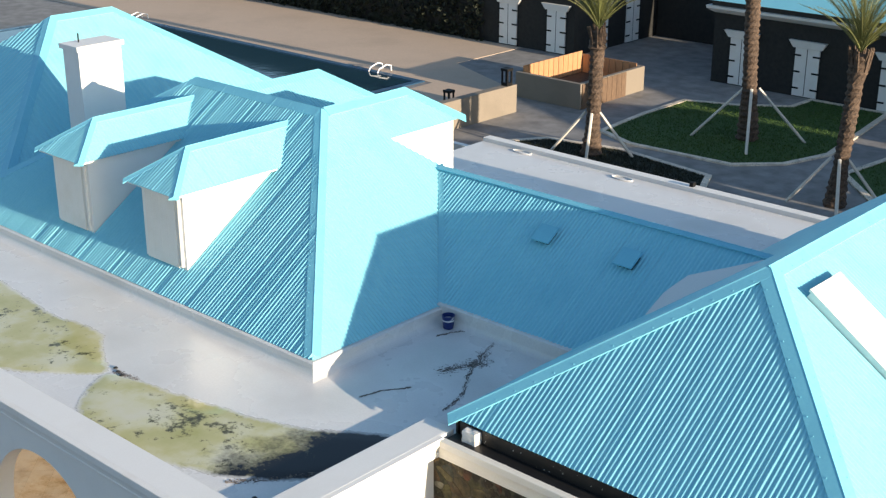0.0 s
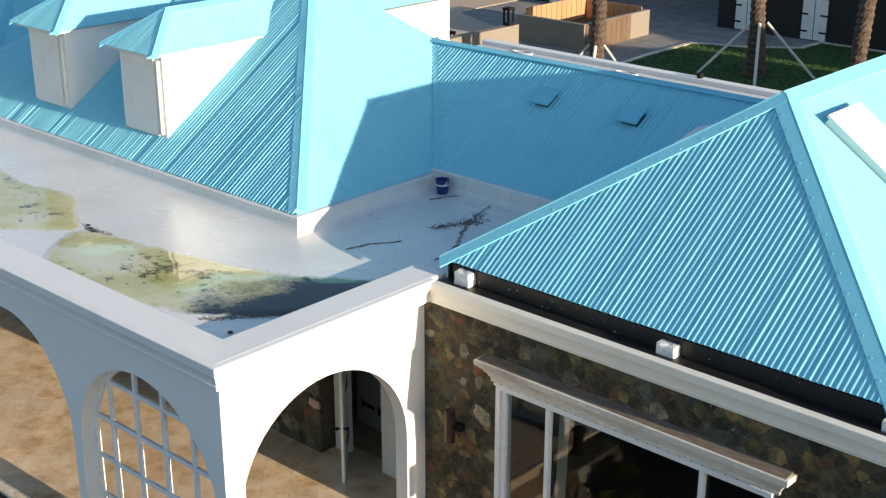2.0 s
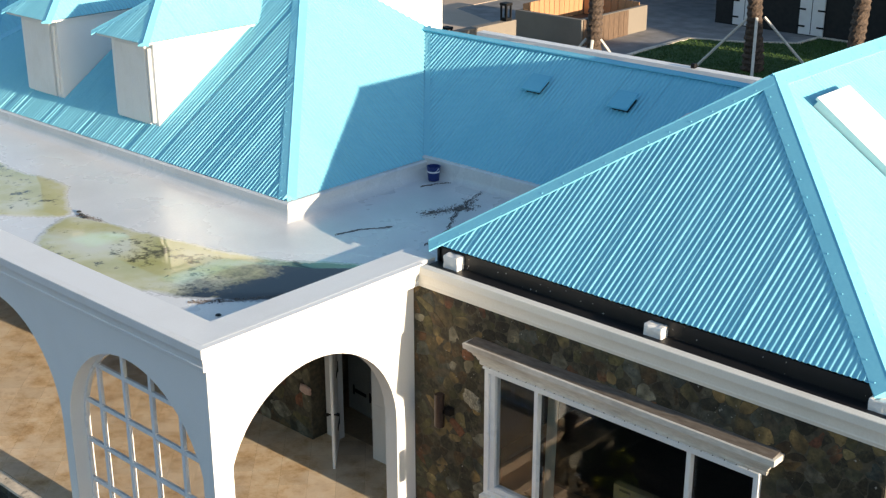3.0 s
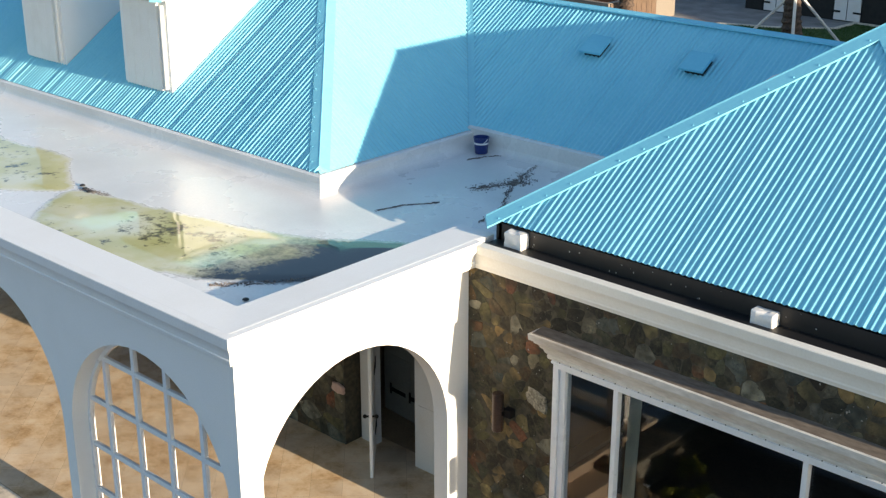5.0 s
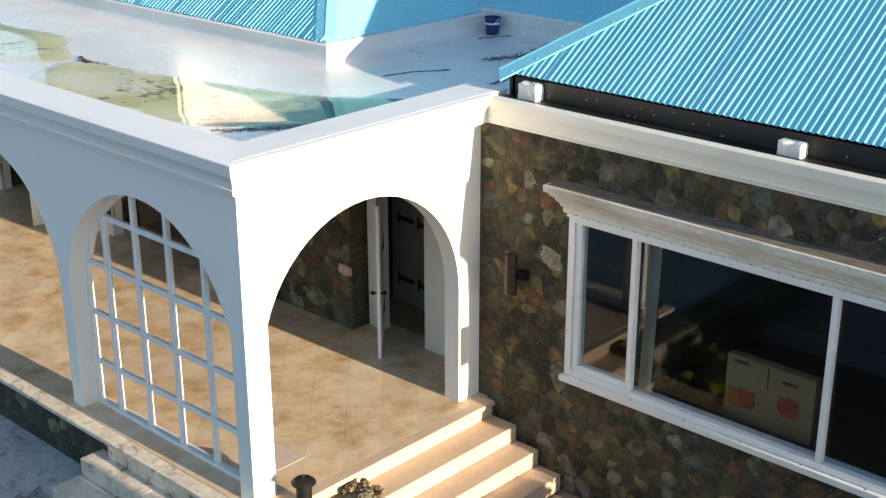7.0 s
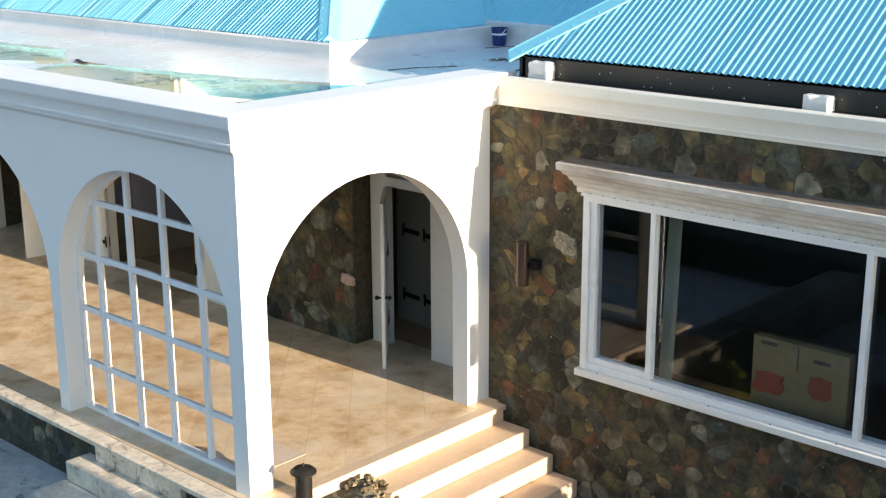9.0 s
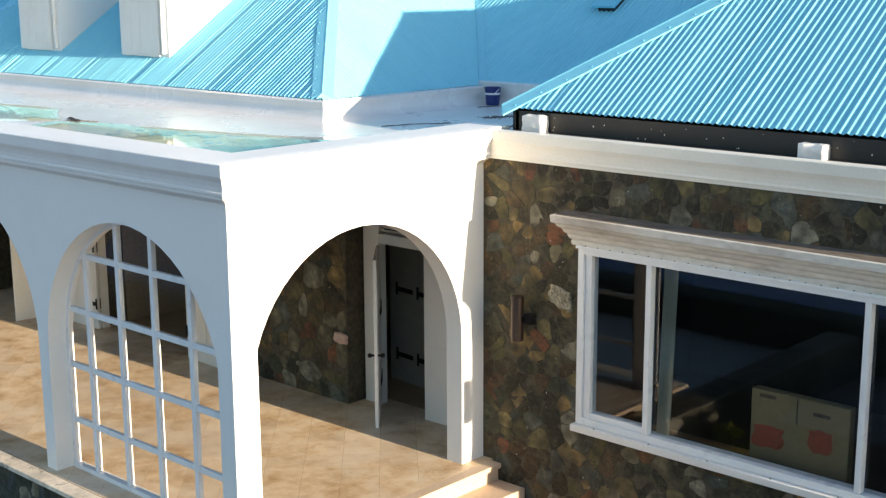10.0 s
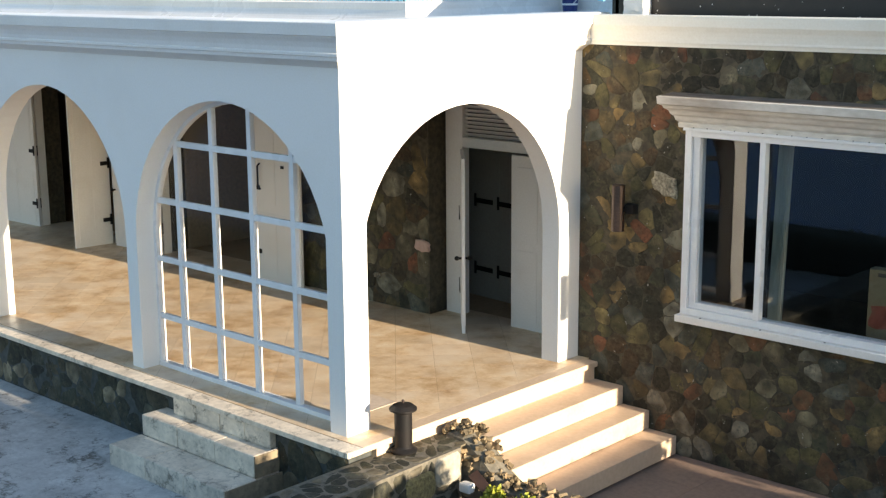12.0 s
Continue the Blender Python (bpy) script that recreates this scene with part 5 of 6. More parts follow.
leaf(0.9, inner, (-1.84, 4.87, 0.0), -4, (0.02,), False, SHADEDDOOR)

# ---- steps ----
stairs = thing("stone_steps", "sunlit tan limestone steps beside the stone wall", "steps")
for k in range(4):
    x1, z1 = 0.125 + 0.333 * k, FZ - 0.0015 - 0.197 * k
    part("step", box(-0.25 if k == 0 else x1 - 0.42, 0.103 if k == 0 else 1.1, z1 - (0.055 if k == 0 else 0.193), x1, 3.56, z1, 0.008), TANSTONE, stairs)
part("riser", box(-0.1, 0.3, -0.2, 0.085, 3.555, FZ - 0.062), TANSTONE, stairs)
CHEEK = two_scale("brown_olive_stone", (0.30, 0.24, 0.15), (0.16, 0.125, 0.08), (0.07, 0.06, 0.042), 0.85, 16, 4.0, 0.6, 0.5)
mst = thing("marble_steps", "weathered pale marble steps in front of the glazed arch", "steps")
for x0, x1, y0, y1, z0, z1, n in ((-2.68, -0.92, -0.28, 0.018, -0.40, -0.185, 3), (-2.70, -0.88, -0.66, -0.285, -0.62, -0.395, 3), (-2.45, -0.95, -0.06, 0.016, -0.185, FZ - 0.058, 4)):
    for k in range(n):
        u0, u1 = x0 + (x1 - x0) * k / n, x0 + (x1 - x0) * (k + 1) / n - 0.005
        part("step_slab", box(u0, y0 + rng.uniform(-0.004, 0.004), z0, u1, y1, z1 - rng.uniform(0, 0.003), 0.012), MARBLE, mst)
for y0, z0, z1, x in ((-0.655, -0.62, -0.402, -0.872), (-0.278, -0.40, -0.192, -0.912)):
    part("cheek", box(x - 0.012, y0, z0, x, 0.012, z1, 0.003), CHEEK, mst, "brown end face of the steps")
part("core", box(-2.6, -0.28, -0.62, -0.93, 0.018, -0.402), MARBLE, mst)

# ---- low garden wall with a bollard lamp, bed and shrub ----
low = mesh_ob("garden_wall", prism([(0.06, -4.2), (0.58, -4.2), (0.49, 0.97), (0.32, 1.16), (0.10, 1.2), (0.04, 0.5)], GROUND - 0.1, -0.095), GREYMORTAR)
tagged(low, "low rubble garden wall capped with flat stones", "garden wall", kind="structure")
RIDGE = [(0.12, -0.10), (0.22, -0.005), (0.40, -0.01), (0.62, -0.14), (0.80, -0.30), (0.95, -0.39), (1.7, -0.42), (1.95, -0.60)]
bm, rows = bmesh.new(), []
for x, z in RIDGE:
    rows.append([bm.verts.new((x, y, w)) for y, w in ((1.02, GROUND - 0.1), (1.09, z - 0.06), (1.16, z), (1.30, z - 0.02), (1.36, z - 0.10), (1.42, GROUND - 0.1))])
for r0, r1 in zip(rows, rows[1:]):
    for k in range(5):
        bm.faces.new((r0[k], r1[k], r1[k + 1], r0[k + 1]))
bm.faces.new(rows[0]), bm.faces.new(rows[-1][::-1])
low2 = mesh_ob("bed_edging", bm, GREYMORTAR)
tagged(low2, "rough rubble edging falling beside the steps", "edging", kind="structure")
tagged(mesh_ob("planting_bed", prism([(0.5, -1.3), (6.5, -1.3), (6.5, 1.12), (0.46, 1.12)], GROUND - 0.05, -0.60), LEAFSOIL), "dark soil of the planting bed", "soil", kind="structure")
tagged(mesh_ob("garden_path", box(0.6, -4.25, GROUND - 0.05, 7.6, -1.32, GROUND + 0.03), PAVE), "grey stone paving of the garden", "paving", kind="structure")
bol = thing("bollard_lamp", "black cylindrical bollard lamp with a flat cap", "lamp")
B0 = (0.185, 0.54, -0.085)
part("post", lathe([(0.12, 0), (0.125, 0.02), (0.09, 0.045), (0.08, 0.06), (0.08, 0.37), (0.085, 0.38)], B0, 48), IRON, bol)
part("cap", lathe([(0.105, 0.378), (0.125, 0.39), (0.125, 0.405), (0.09, 0.435), (0.02, 0.455)], B0, 48), IRON, bol, "flat mushroom cap")
part("finial", lathe([(0.012, 0.45), (0.014, 0.475), (0.004, 0.485)], B0, 8), COPPER, bol)


def leaf_card(bm, at, size, r, droop=0.3):
    d = Vector((r.gauss(0, 1), r.gauss(0, 1), r.gauss(0.4, 0.8))).normalized()
    s = d.cross(Vector((r.gauss(0, 1), r.gauss(0, 1), r.gauss(0, 1)))).normalized() * size * 0.3
    tip, mid, n = at + d * size, at + d * size * 0.5, d.cross(s).normalized() * size * 0.1
    vs = [bm.verts.new(p) for p in (at, mid + s + n, tip, mid - s + n)]
    bm.faces.new(vs)


def shrub(x, y, z, rad, count, material, label, seed):
    r = random.Random(seed)
    s = thing("shrub", label, "shrub", "bed shrubs")
    bm = bmesh.new()
    for k in range(6):
        a = r.uniform(0, 6.28)
        tube([(x, y, z), (x + rad * 0.4 * math.cos(a), y + rad * 0.4 * math.sin(a), z + rad * 0.6)], 0.012, 5, bm, 0.4)
    part("stems", bm, TRUNK, s)
    bm = bmesh.new()
    lobes = [(Vector((x + r.gauss(0, rad * 0.45), y + r.gauss(0, rad * 0.45), z + rad * r.uniform(0.3, 0.9))), rad * r.uniform(0.25, 0.5)) for _ in range(9)]
    for k in range(count):
        c, q = r.choice(lobes)
        leaf_card(bm, c + Vector((r.gauss(0, 1), r.gauss(0, 1), r.gauss(0, 0.8))).normalized() * q * r.uniform(0.6, 1.05), r.uniform(0.03, 0.065), r)
    part("foliage", bm, material, s)


shrub(1.30, 0.74, -0.68, 0.33, 3000, BUSH, "yellow-green leafy shrub in the bed", 3)
shrub(0.74, 0.0, -0.60, 0.2, 700, BUSH, "small yellow-green shrub against the garden wall", 4)


def garden_hedge(x0, x1, y0, y1, top, count, seed, label):
    """A clipped hedge: a dense core wrapped in leaves."""
    hb, r = bmesh.new(), random.Random(seed)
    box(x0 + 0.12, y0 + 0.12, GROUND, x1 - 0.12, y1 - 0.12, top - 0.05, 0.12, hb)
    for k in range(count):
        leaf_card(hb, Vector((r.uniform(x0, x1), r.uniform(y0, y1), GROUND + r.uniform(0.05, 1) * (top - 0.1 - GROUND))), r.uniform(0.06, 0.15), r)
    tagged(mesh_ob("garden_hedge", hb, HEDGE), label, "hedge", kind="stuff")


# the next three hedges are added out of view to block the low sun
garden_hedge(8.2, 9.2, -5.3, 0.1, 2.6, 8000, 12, "unseen tall dark green hedge added to shade the forecourt")
garden_hedge(7.6, 8.7, 0.12, 0.97, 1.2, 2000, 15, "unseen dark green hedge end added to shade the bed")
garden_hedge(7.6, 8.7, 1.0, 3.6, 0.78, 2500, 13, "unseen low dark green hedge added to shade the terrace")
garden_hedge(-16.0, 7.5, -5.3, -4.3, 0.05, 15000, 14, "low dark green hedge between the forecourt and the sea")


def rock(name, at, size, seed, material, parent=None):
    bm = bmesh.new()
    bmesh.ops.create_cube(bm, size=1.7)
    bmesh.ops.subdivide_edges(bm, edges=list(bm.edges), cuts=1, use_grid_fill=True)
    for v in bm.verts:
        v.co *= 0.9 + 0.45 * noise.noise(v.co * 1.3 + Vector((seed, 0, 0))) + 0.2 * noise.noise(v.co * 3.5 + Vector((0, seed, 0)))
    bmesh.ops.transform(bm, matrix=Matrix.Translation(at) @ Matrix.Rotation(seed * 1.7, 4, "Z") @ Matrix.Rotation(seed * 0.9, 4, "X") @ Matrix.Diagonal((*size, 1)), verts=bm.verts)
    return part(name, bm, material, parent)


TANRUBBLE = stone_mat("tan_rubble", False, [(0.20, 0.15, 0.088), (0.28, 0.21, 0.125), (0.14, 0.11, 0.072), (0.34, 0.265, 0.165), (0.18, 0.12, 0.07), (0.24, 0.19, 0.12)])

# small uneven stones set along the ridge of the edging and down its garden face
rr = random.Random(17)
for k in range(190):
    x = 0.12 + 1.75 * rr.random() ** 1.15
    z = next(za + (zb - za) * (x - xa) / (xb - xa) for (xa, za), (xb, zb) in zip(RIDGE, RIDGE[1:]) if xa <= x <= xb)
    f = rr.random()
    y, dz = (1.03 + 0.06 * f, -0.06 - 0.22 * (1 - f)) if k % 3 == 0 else (1.10 + 0.25 * f, 0.0)
    q = rr.uniform(0.016, 0.042)
    rock("stone", (x, y, z + dz), (q * 1.5, q, q * 0.55), k * 0.37, TANRUBBLE, low2)
MOSS = two_scale("dry_yellow_moss", (0.30, 0.25, 0.11), (0.12, 0.095, 0.045), (0.06, 0.055, 0.035), 0.95, 30, 5.0, 0.6, 0.9, depth=0.02)
LIME = two_scale("pale_cement_render", (0.38, 0.35, 0.28), (0.26, 0.235, 0.185), (0.16, 0.14, 0.10), 0.9, 18, 4.0, 0.6, 0.6, depth=0.012)
for y0, y1, z0, z1, material, name, label in ((0.60, 0.97, -0.40, -0.10, LIME, "cement_patch", "pale cement render on the end of the garden wall"), (0.22, 0.62, -0.46, -0.18, MOSS, "moss_patch", "dry yellow moss on the garden wall's face")):
    pr = random.Random(name)
    cy, cz, ring = (y0 + y1) / 2, (z0 + z1) / 2, []
    for k in range(20):
        a = k * 2 * math.pi / 20
        q = pr.uniform(0.93, 1.04) / max(abs(math.cos(a)), abs(math.sin(a))) ** 0.95
        ring.append((cy + (y1 - y0) / 2 * math.cos(a) * q, min(z1, cz + (z1 - z0) / 2 * math.sin(a) * q)))
    tagged(mesh_ob(name, stone_mesh(ring, 0.03, lambda u, v, o: (0.507 - 0.017 * u + o, u, v), pr), material), label, "patch")
plank = thing("broken_plank", "short dark red-brown plank leaning in the bed", "plank")
bm = box(-0.22, -0.05, -0.02, 0.22, 0.05, 0.02, 0.006)
bmesh.ops.transform(bm, matrix=Matrix.Translation((0.78, 0.98, -0.42)) @ Matrix.Rotation(-0.25, 4, "Z") @ Matrix.Rotation(0.35, 4, "Y") @ Matrix.Rotation(0.6, 4, "X"), verts=bm.verts)
part("board", bm, two_scale("dark_red_brown_board", (0.05, 0.022, 0.015), (0.025, 0.012, 0.009), (0.015, 0.009, 0.007), 0.7, 25, 3.0, 0.5, 0.3), plank)
tagged(mesh_ob("white_stone", box(0.555, 0.86, -0.47, 0.68, 0.95, -0.38, 0.02), TRIM), "small white painted stone block in the bed", "stone")

# ---- courtyard beyond the building ----
tagged(mesh_ob("pool_deck", prism([(-62, 32.75), (-27.2, 32.75), (-27.2, 29.0), (-24.5, 29.0), (-24.5, 34.5), (-29, 36.4), (-29, 41.2), (-62, 41.2)], GROUND - 0.02, GROUND + 0.02), POOLDECK), "sand-coloured stone pool deck", "deck", kind="structure")
pool = thing("swimming_pool", "long rectangular swimming pool of dark blue water", "pool", kind="structure")
part("basin", sweep([(-52, 24.0), (-27.6, 24.0), (-27.6, 32.7), (-52, 32.7), (-52, 24.0)], [(0.0, GROUND - 0.01), (0.0, GROUND + 0.05), (-0.35, GROUND + 0.05), (-0.35, GROUND + 0.008)]), POOLTILE, pool, "blue tiled pool rim")
part("surface", prism([(-52, 24.0), (-27.7, 24.0), (-27.7, 32.6), (-52, 32.6)], GROUND - 0.01, GROUND + 0.014), POOL, pool, "still dark blue water")
for x, y in ((-30.5, 32.75), (-49.2, 32.7)):
    rail = thing("pool_rail", "bent steel handrail at the pool's edge", "handrail", "pool rails")
    for dx in (-0.28, 0.28):
        part("bar", tube([(x + dx, y + 0.5, GROUND), (x + dx, y + 0.48, GROUND + 0.25), (x + dx, y + 0.2, GROUND + 0.34), (x + dx, y - 0.3, GROUND + 0.2), (x + dx, y - 0.4, GROUND + 0.03)], 0.035, 6), ALU, rail)
tagged(mesh_ob("hedge_wall", box(-62, 41.3, GROUND, -31.6, 42.4, 2.2, 0.1), SHADEWALL), "long wall at the far side of the deck, coloured dark for shade", "wall", kind="structure")
hb = bmesh.new()
r = random.Random(11)
for k in range(5200):
    leaf_card(hb, Vector((r.uniform(-62, -31.6), 41.25 + r.uniform(-0.25, 0.1), GROUND + r.uniform(0, 1) ** 1.4 * 2.2)), r.uniform(0.15, 0.4), r)
tagged(mesh_ob("hedge", hb, HEDGE), "dark green clipped hedge along the far wall", "hedge", kind="stuff")


def shutter_door(parent, x, y, facing, w=1.1, h=2.1, header=True):
    """A white boarded door with strap hinges; facing 's' lies along x, 'e' along y."""
    def place(bm):
        if facing == "e":
            bmesh.ops.transform(bm, matrix=Matrix.Translation((x, y, GROUND)) @ Matrix.Rotation(radians(90), 4, "Z"), verts=bm.verts)
        else:
            bmesh.ops.transform(bm, matrix=Matrix.Translation((x, y, GROUND)), verts=bm.verts)
        return bm

    d = part("door", place(box(0, -0.09, 0.05, w, -0.01, h, 0.01)), TRIM, parent, "white boarded double door")
    part("gap", place(box(w / 2 - 0.015, -0.094, 0.08, w / 2 + 0.015, -0.089, h - 0.03)), BLACK, d)
    for z in (0.35, h / 2, h - 0.35):
        for a, b in ((-0.06, 0.28), (w - 0.28, w + 0.06)):
            part("strap_hinge", place(box(a, -0.12, z, b, -0.092, z + 0.07)), IRON, d)
    if header:
        part("door_head", place(solid([(-0.1, -0.14, h), (w + 0.1, -0.14, h), (w + 0.3, -0.2, h + 0.3), (-0.3, -0.2, h + 0.3), (-0.1, 0, h), (w + 0.1, 0, h), (w + 0.3, 0, h + 0.3), (-0.3, 0, h + 0.3)], [(0, 1, 2, 3), (4, 7, 6, 5), (0, 4, 5, 1), (1, 5, 6, 2), (2, 6, 7, 3), (3, 7, 4, 0)])), TRIM, d, "flared white door head")


def cabana(x0, x1, y0, y1, doors_s, doors_e, label):
    c = thing("cottage", label, "building", "courtyard cottages")
    part("wall", box(x0, y0, GROUND, x1, y1, 2.45), SHADEWALL, c, "stone walls, coloured dark for shade")
    part("eaves_moulding", sweep([(x0, y1), (x0, y0), (x1, y0), (x1, y1)], [(0.0, 2.3), (0.1, 2.35), (0.3, 2.5), (0.32, 2.62), (-0.2, 2.62)]), TRIM, c, "white eaves moulding")
    part("gutter_board", sweep([(x0, y1), (x0, y0), (x1, y0), (x1, y1)], [(0.0, 2.62), (0.12, 2.62), (0.12, 2.85), (-0.2, 2.85)]), BLACK, c)
    k, a, b, c0, d0 = 0.6, x0 - 0.3, x1 + 0.3, y0 - 0.3, y1 + 0.3
    half = min(b - a, d0 - c0) / 2
    # the ridge runs along the longer side
    if b - a > d0 - c0:
        tops, faces = [(a + half, (c0 + d0) / 2), (b - half, (c0 + d0) / 2)], [(0, 1, 5, 4), (1, 2, 5), (2, 3, 4, 5), (3, 0, 4), (3, 2, 1, 0)]
    else:
        tops, faces = [((a + b) / 2, c0 + half), ((a + b) / 2, d0 - half)], [(0, 1, 4), (1, 2, 5, 4), (2, 3, 5), (3, 0, 4, 5), (3, 2, 1, 0)]
    part("roof", solid([(a, c0, 2.86), (b, c0, 2.86), (b, d0, 2.86), (a, d0, 2.86)] + [(x, y, 2.86 + k * half) for x, y in tops], faces), BLUE, c, "turquoise hip roof")
    for x in doors_s:
        shutter_door(c, x, y0, "s")
    for y in doors_e:
        shutter_door(c, x1, y, "e")
    return c


cabana(-32.2, -25.9, 41.35, 49.0, (-30.5, -27.5), (42.9, 45.6), "dark stone cottage with white shutter doors")
# sun blockers at x 4 to 10, out of view: three cottages and a hedge
cabana(4.0, 10.0, 22.0, 28.9, (), (), "unseen dark stone cottage added to shade the courtyard")
cabana(4.0, 10.0, 31.3, 36.8, (), (), "unseen short dark stone cottage added to shade the courtyard")
tagged(mesh_ob("court_shade_hedge", box(5.5, 29.2, GROUND, 8.0, 31.0, 3.0, 0.2), HEDGE), "unseen clipped dark hedge added to shade the courtyard", "hedge", kind="structure")
cabana(4.0, 10.0, 38.0, 54.0, (), (), "unseen dark stone cottage added for shade, past a sunlit gap")
cabana(-18.4, -6.0, 41.5, 48.0, (-17.5, -14.4, -10.6), (), "dark stone cottage with a turquoise roof and white doors")
tagged(mesh_ob("far_hedge", box(-90, 56, GROUND, 20, 58, 9.0, 0.2), HEDGE), "tall dark hedge behind the cottages", "hedge", kind="structure")
tagged(mesh_ob("screen_wall", box(-25.8, 48.3, GROUND, -18.5, 48.9, 4.6, 0.05), SHADEWALL), "tall stone screen wall between two cottages, coloured dark for shade", "wall", kind="structure")
wl = mesh_ob("courtyard_wall", prism([(-21.8, 24.0), (-21.45, 24.0), (-21.3, 31.4), (-21.65, 31.4)], GROUND, 0.38), BEIGE)
tagged(wl, "low beige rendered courtyard wall", "low wall", kind="structure")
for x, y, z in ((-21.5, 31.0, 0.38), (-23.9, 30.2, GROUND)):
    l = thing("lantern", "black square lantern standing on the low wall", "lantern", "courtyard lanterns")
    part("base", box(x - 0.16, y - 0.16, z, x + 0.16, y + 0.16, z + 0.12, 0.01), IRON, l)
    for sx in (-0.13, 0.13):
        for sy in (-0.13, 0.13):
            part("post", box(x + sx - 0.03, y + sy - 0.03, z + 0.12, x + sx + 0.03, y + sy + 0.03, z + 0.6), IRON, l)
    part("roof", box(x - 0.18, y - 0.18, z + 0.6, x + 0.18, y + 0.18, z + 0.7, 0.01), IRON, l)
planter = thing("raised_planter", "open rectangular planter of beige walls and warm boards", "planter")
P0, P1, Q0, Q1, PT = -23.0, -19.6, 33.4, 38.0, 0.30
for a in ((P0, Q0, P1, Q0 + 0.2), (P0, Q1 - 0.2, P1, Q1), (P0, Q0 + 0.2, P0 + 0.2, Q1 - 0.2), (P1 - 0.2, Q0 + 0.2, P1, Q1 - 0.2)):
    part("wall", box(a[0], a[1], GROUND, a[2], a[3], PT, 0.01), BEIGE, planter)
for k in range(12):
    y = Q0 + 0.25 + k * 0.345
    part("board", box(P0 + 0.2, y, GROUND, P0 + 0.24, y + 0.32, PT + 0.25, 0.006), PLANKS, planter)
for k in range(8):
    x = P0 + 0.28 + k * 0.36
    part("board", box(x, Q1 - 0.24, GROUND, x + 0.33, Q1 - 0.2, PT + 0.12, 0.006), PLANKS, planter)
for k in range(9):
    y = Q0 + 0.1 + k * 0.345
    part("board", box(P1, y, GROUND, P1 + 0.04, y + 0.33, PT - 0.02, 0.006), DARKBOARD, planter, "dark weathered board")
part("earth", box(P0 + 0.2, Q0 + 0.2, GROUND, P1 - 0.2, Q1 - 0.2, -0.4), LEAFSOIL, planter)

# lawns with pale kerbs
LAWNS = [[(-16.9, 31.4), (-17.15, 34.5), (-17.1, 37.5), (-15.2, 38.2), (-13.3, 39.6), (-13.25, 41.1), (-10.1, 41.1), (-9.2, 34.3), (-9.8, 32.2), (-11.1, 30.9), (-15.2, 30.7)], [(-7.7, 32.4), (-7.2, 36.5), (-2.0, 38.5), (4.0, 36.0), (4.0, 29.0), (-4.0, 28.5)], [(-19.0, 27.2), (-17.8, 29.0), (-15.0, 29.6), (-11.0, 29.0), (-10.4, 27.6), (-13.0, 25.6), (-17.0, 25.4)]]
for k, pts in enumerate(LAWNS):
    bm = prism(pts, GROUND - 0.02, GROUND + 0.035)
    r = random.Random(20 + k)
    xs, ys = [p[0] for p in pts], [p[1] for p in pts]
    for _ in range(16000):
        x, y = r.uniform(min(xs), max(xs)), r.uniform(min(ys), max(ys))
        inside = False
        for (a, b), (c, d) in zip(pts, pts[1:] + pts[:1]):
            if (b > y) != (d > y) and x < a + (c - a) * (y - b) / (d - b):
                inside = not inside
        if inside:
            h, t = r.uniform(0.03, 0.08), r.uniform(0, 6.28)
            dx, dy = 0.022 * math.cos(t), 0.022 * math.sin(t)
            bm.faces.new([bm.verts.new(p) for p in ((x - dx, y - dy, GROUND + 0.03), (x + dx, y + dy, GROUND + 0.03), (x + r.gauss(0, 0.02), y + r.gauss(0, 0.02), GROUND + 0.03 + h))])
    tagged(mesh_ob("lawn", bm, GRASS if k < 2 else HEDGE), "short green lawn in the courtyard" if k < 2 else "dark ground-cover bed in the courtyard", "lawn", kind="stuff")
    ring = pts + pts[:1]
    tagged(mesh_ob("kerb", sweep(ring if k == 1 else ring[::-1], [(0.0, GROUND - 0.02), (0.0, GROUND + 0.07), (0.22, GROUND + 0.07), (0.22, GROUND - 0.02)]), MARBLE), "pale stone kerb round the lawn", "kerb", kind="structure")


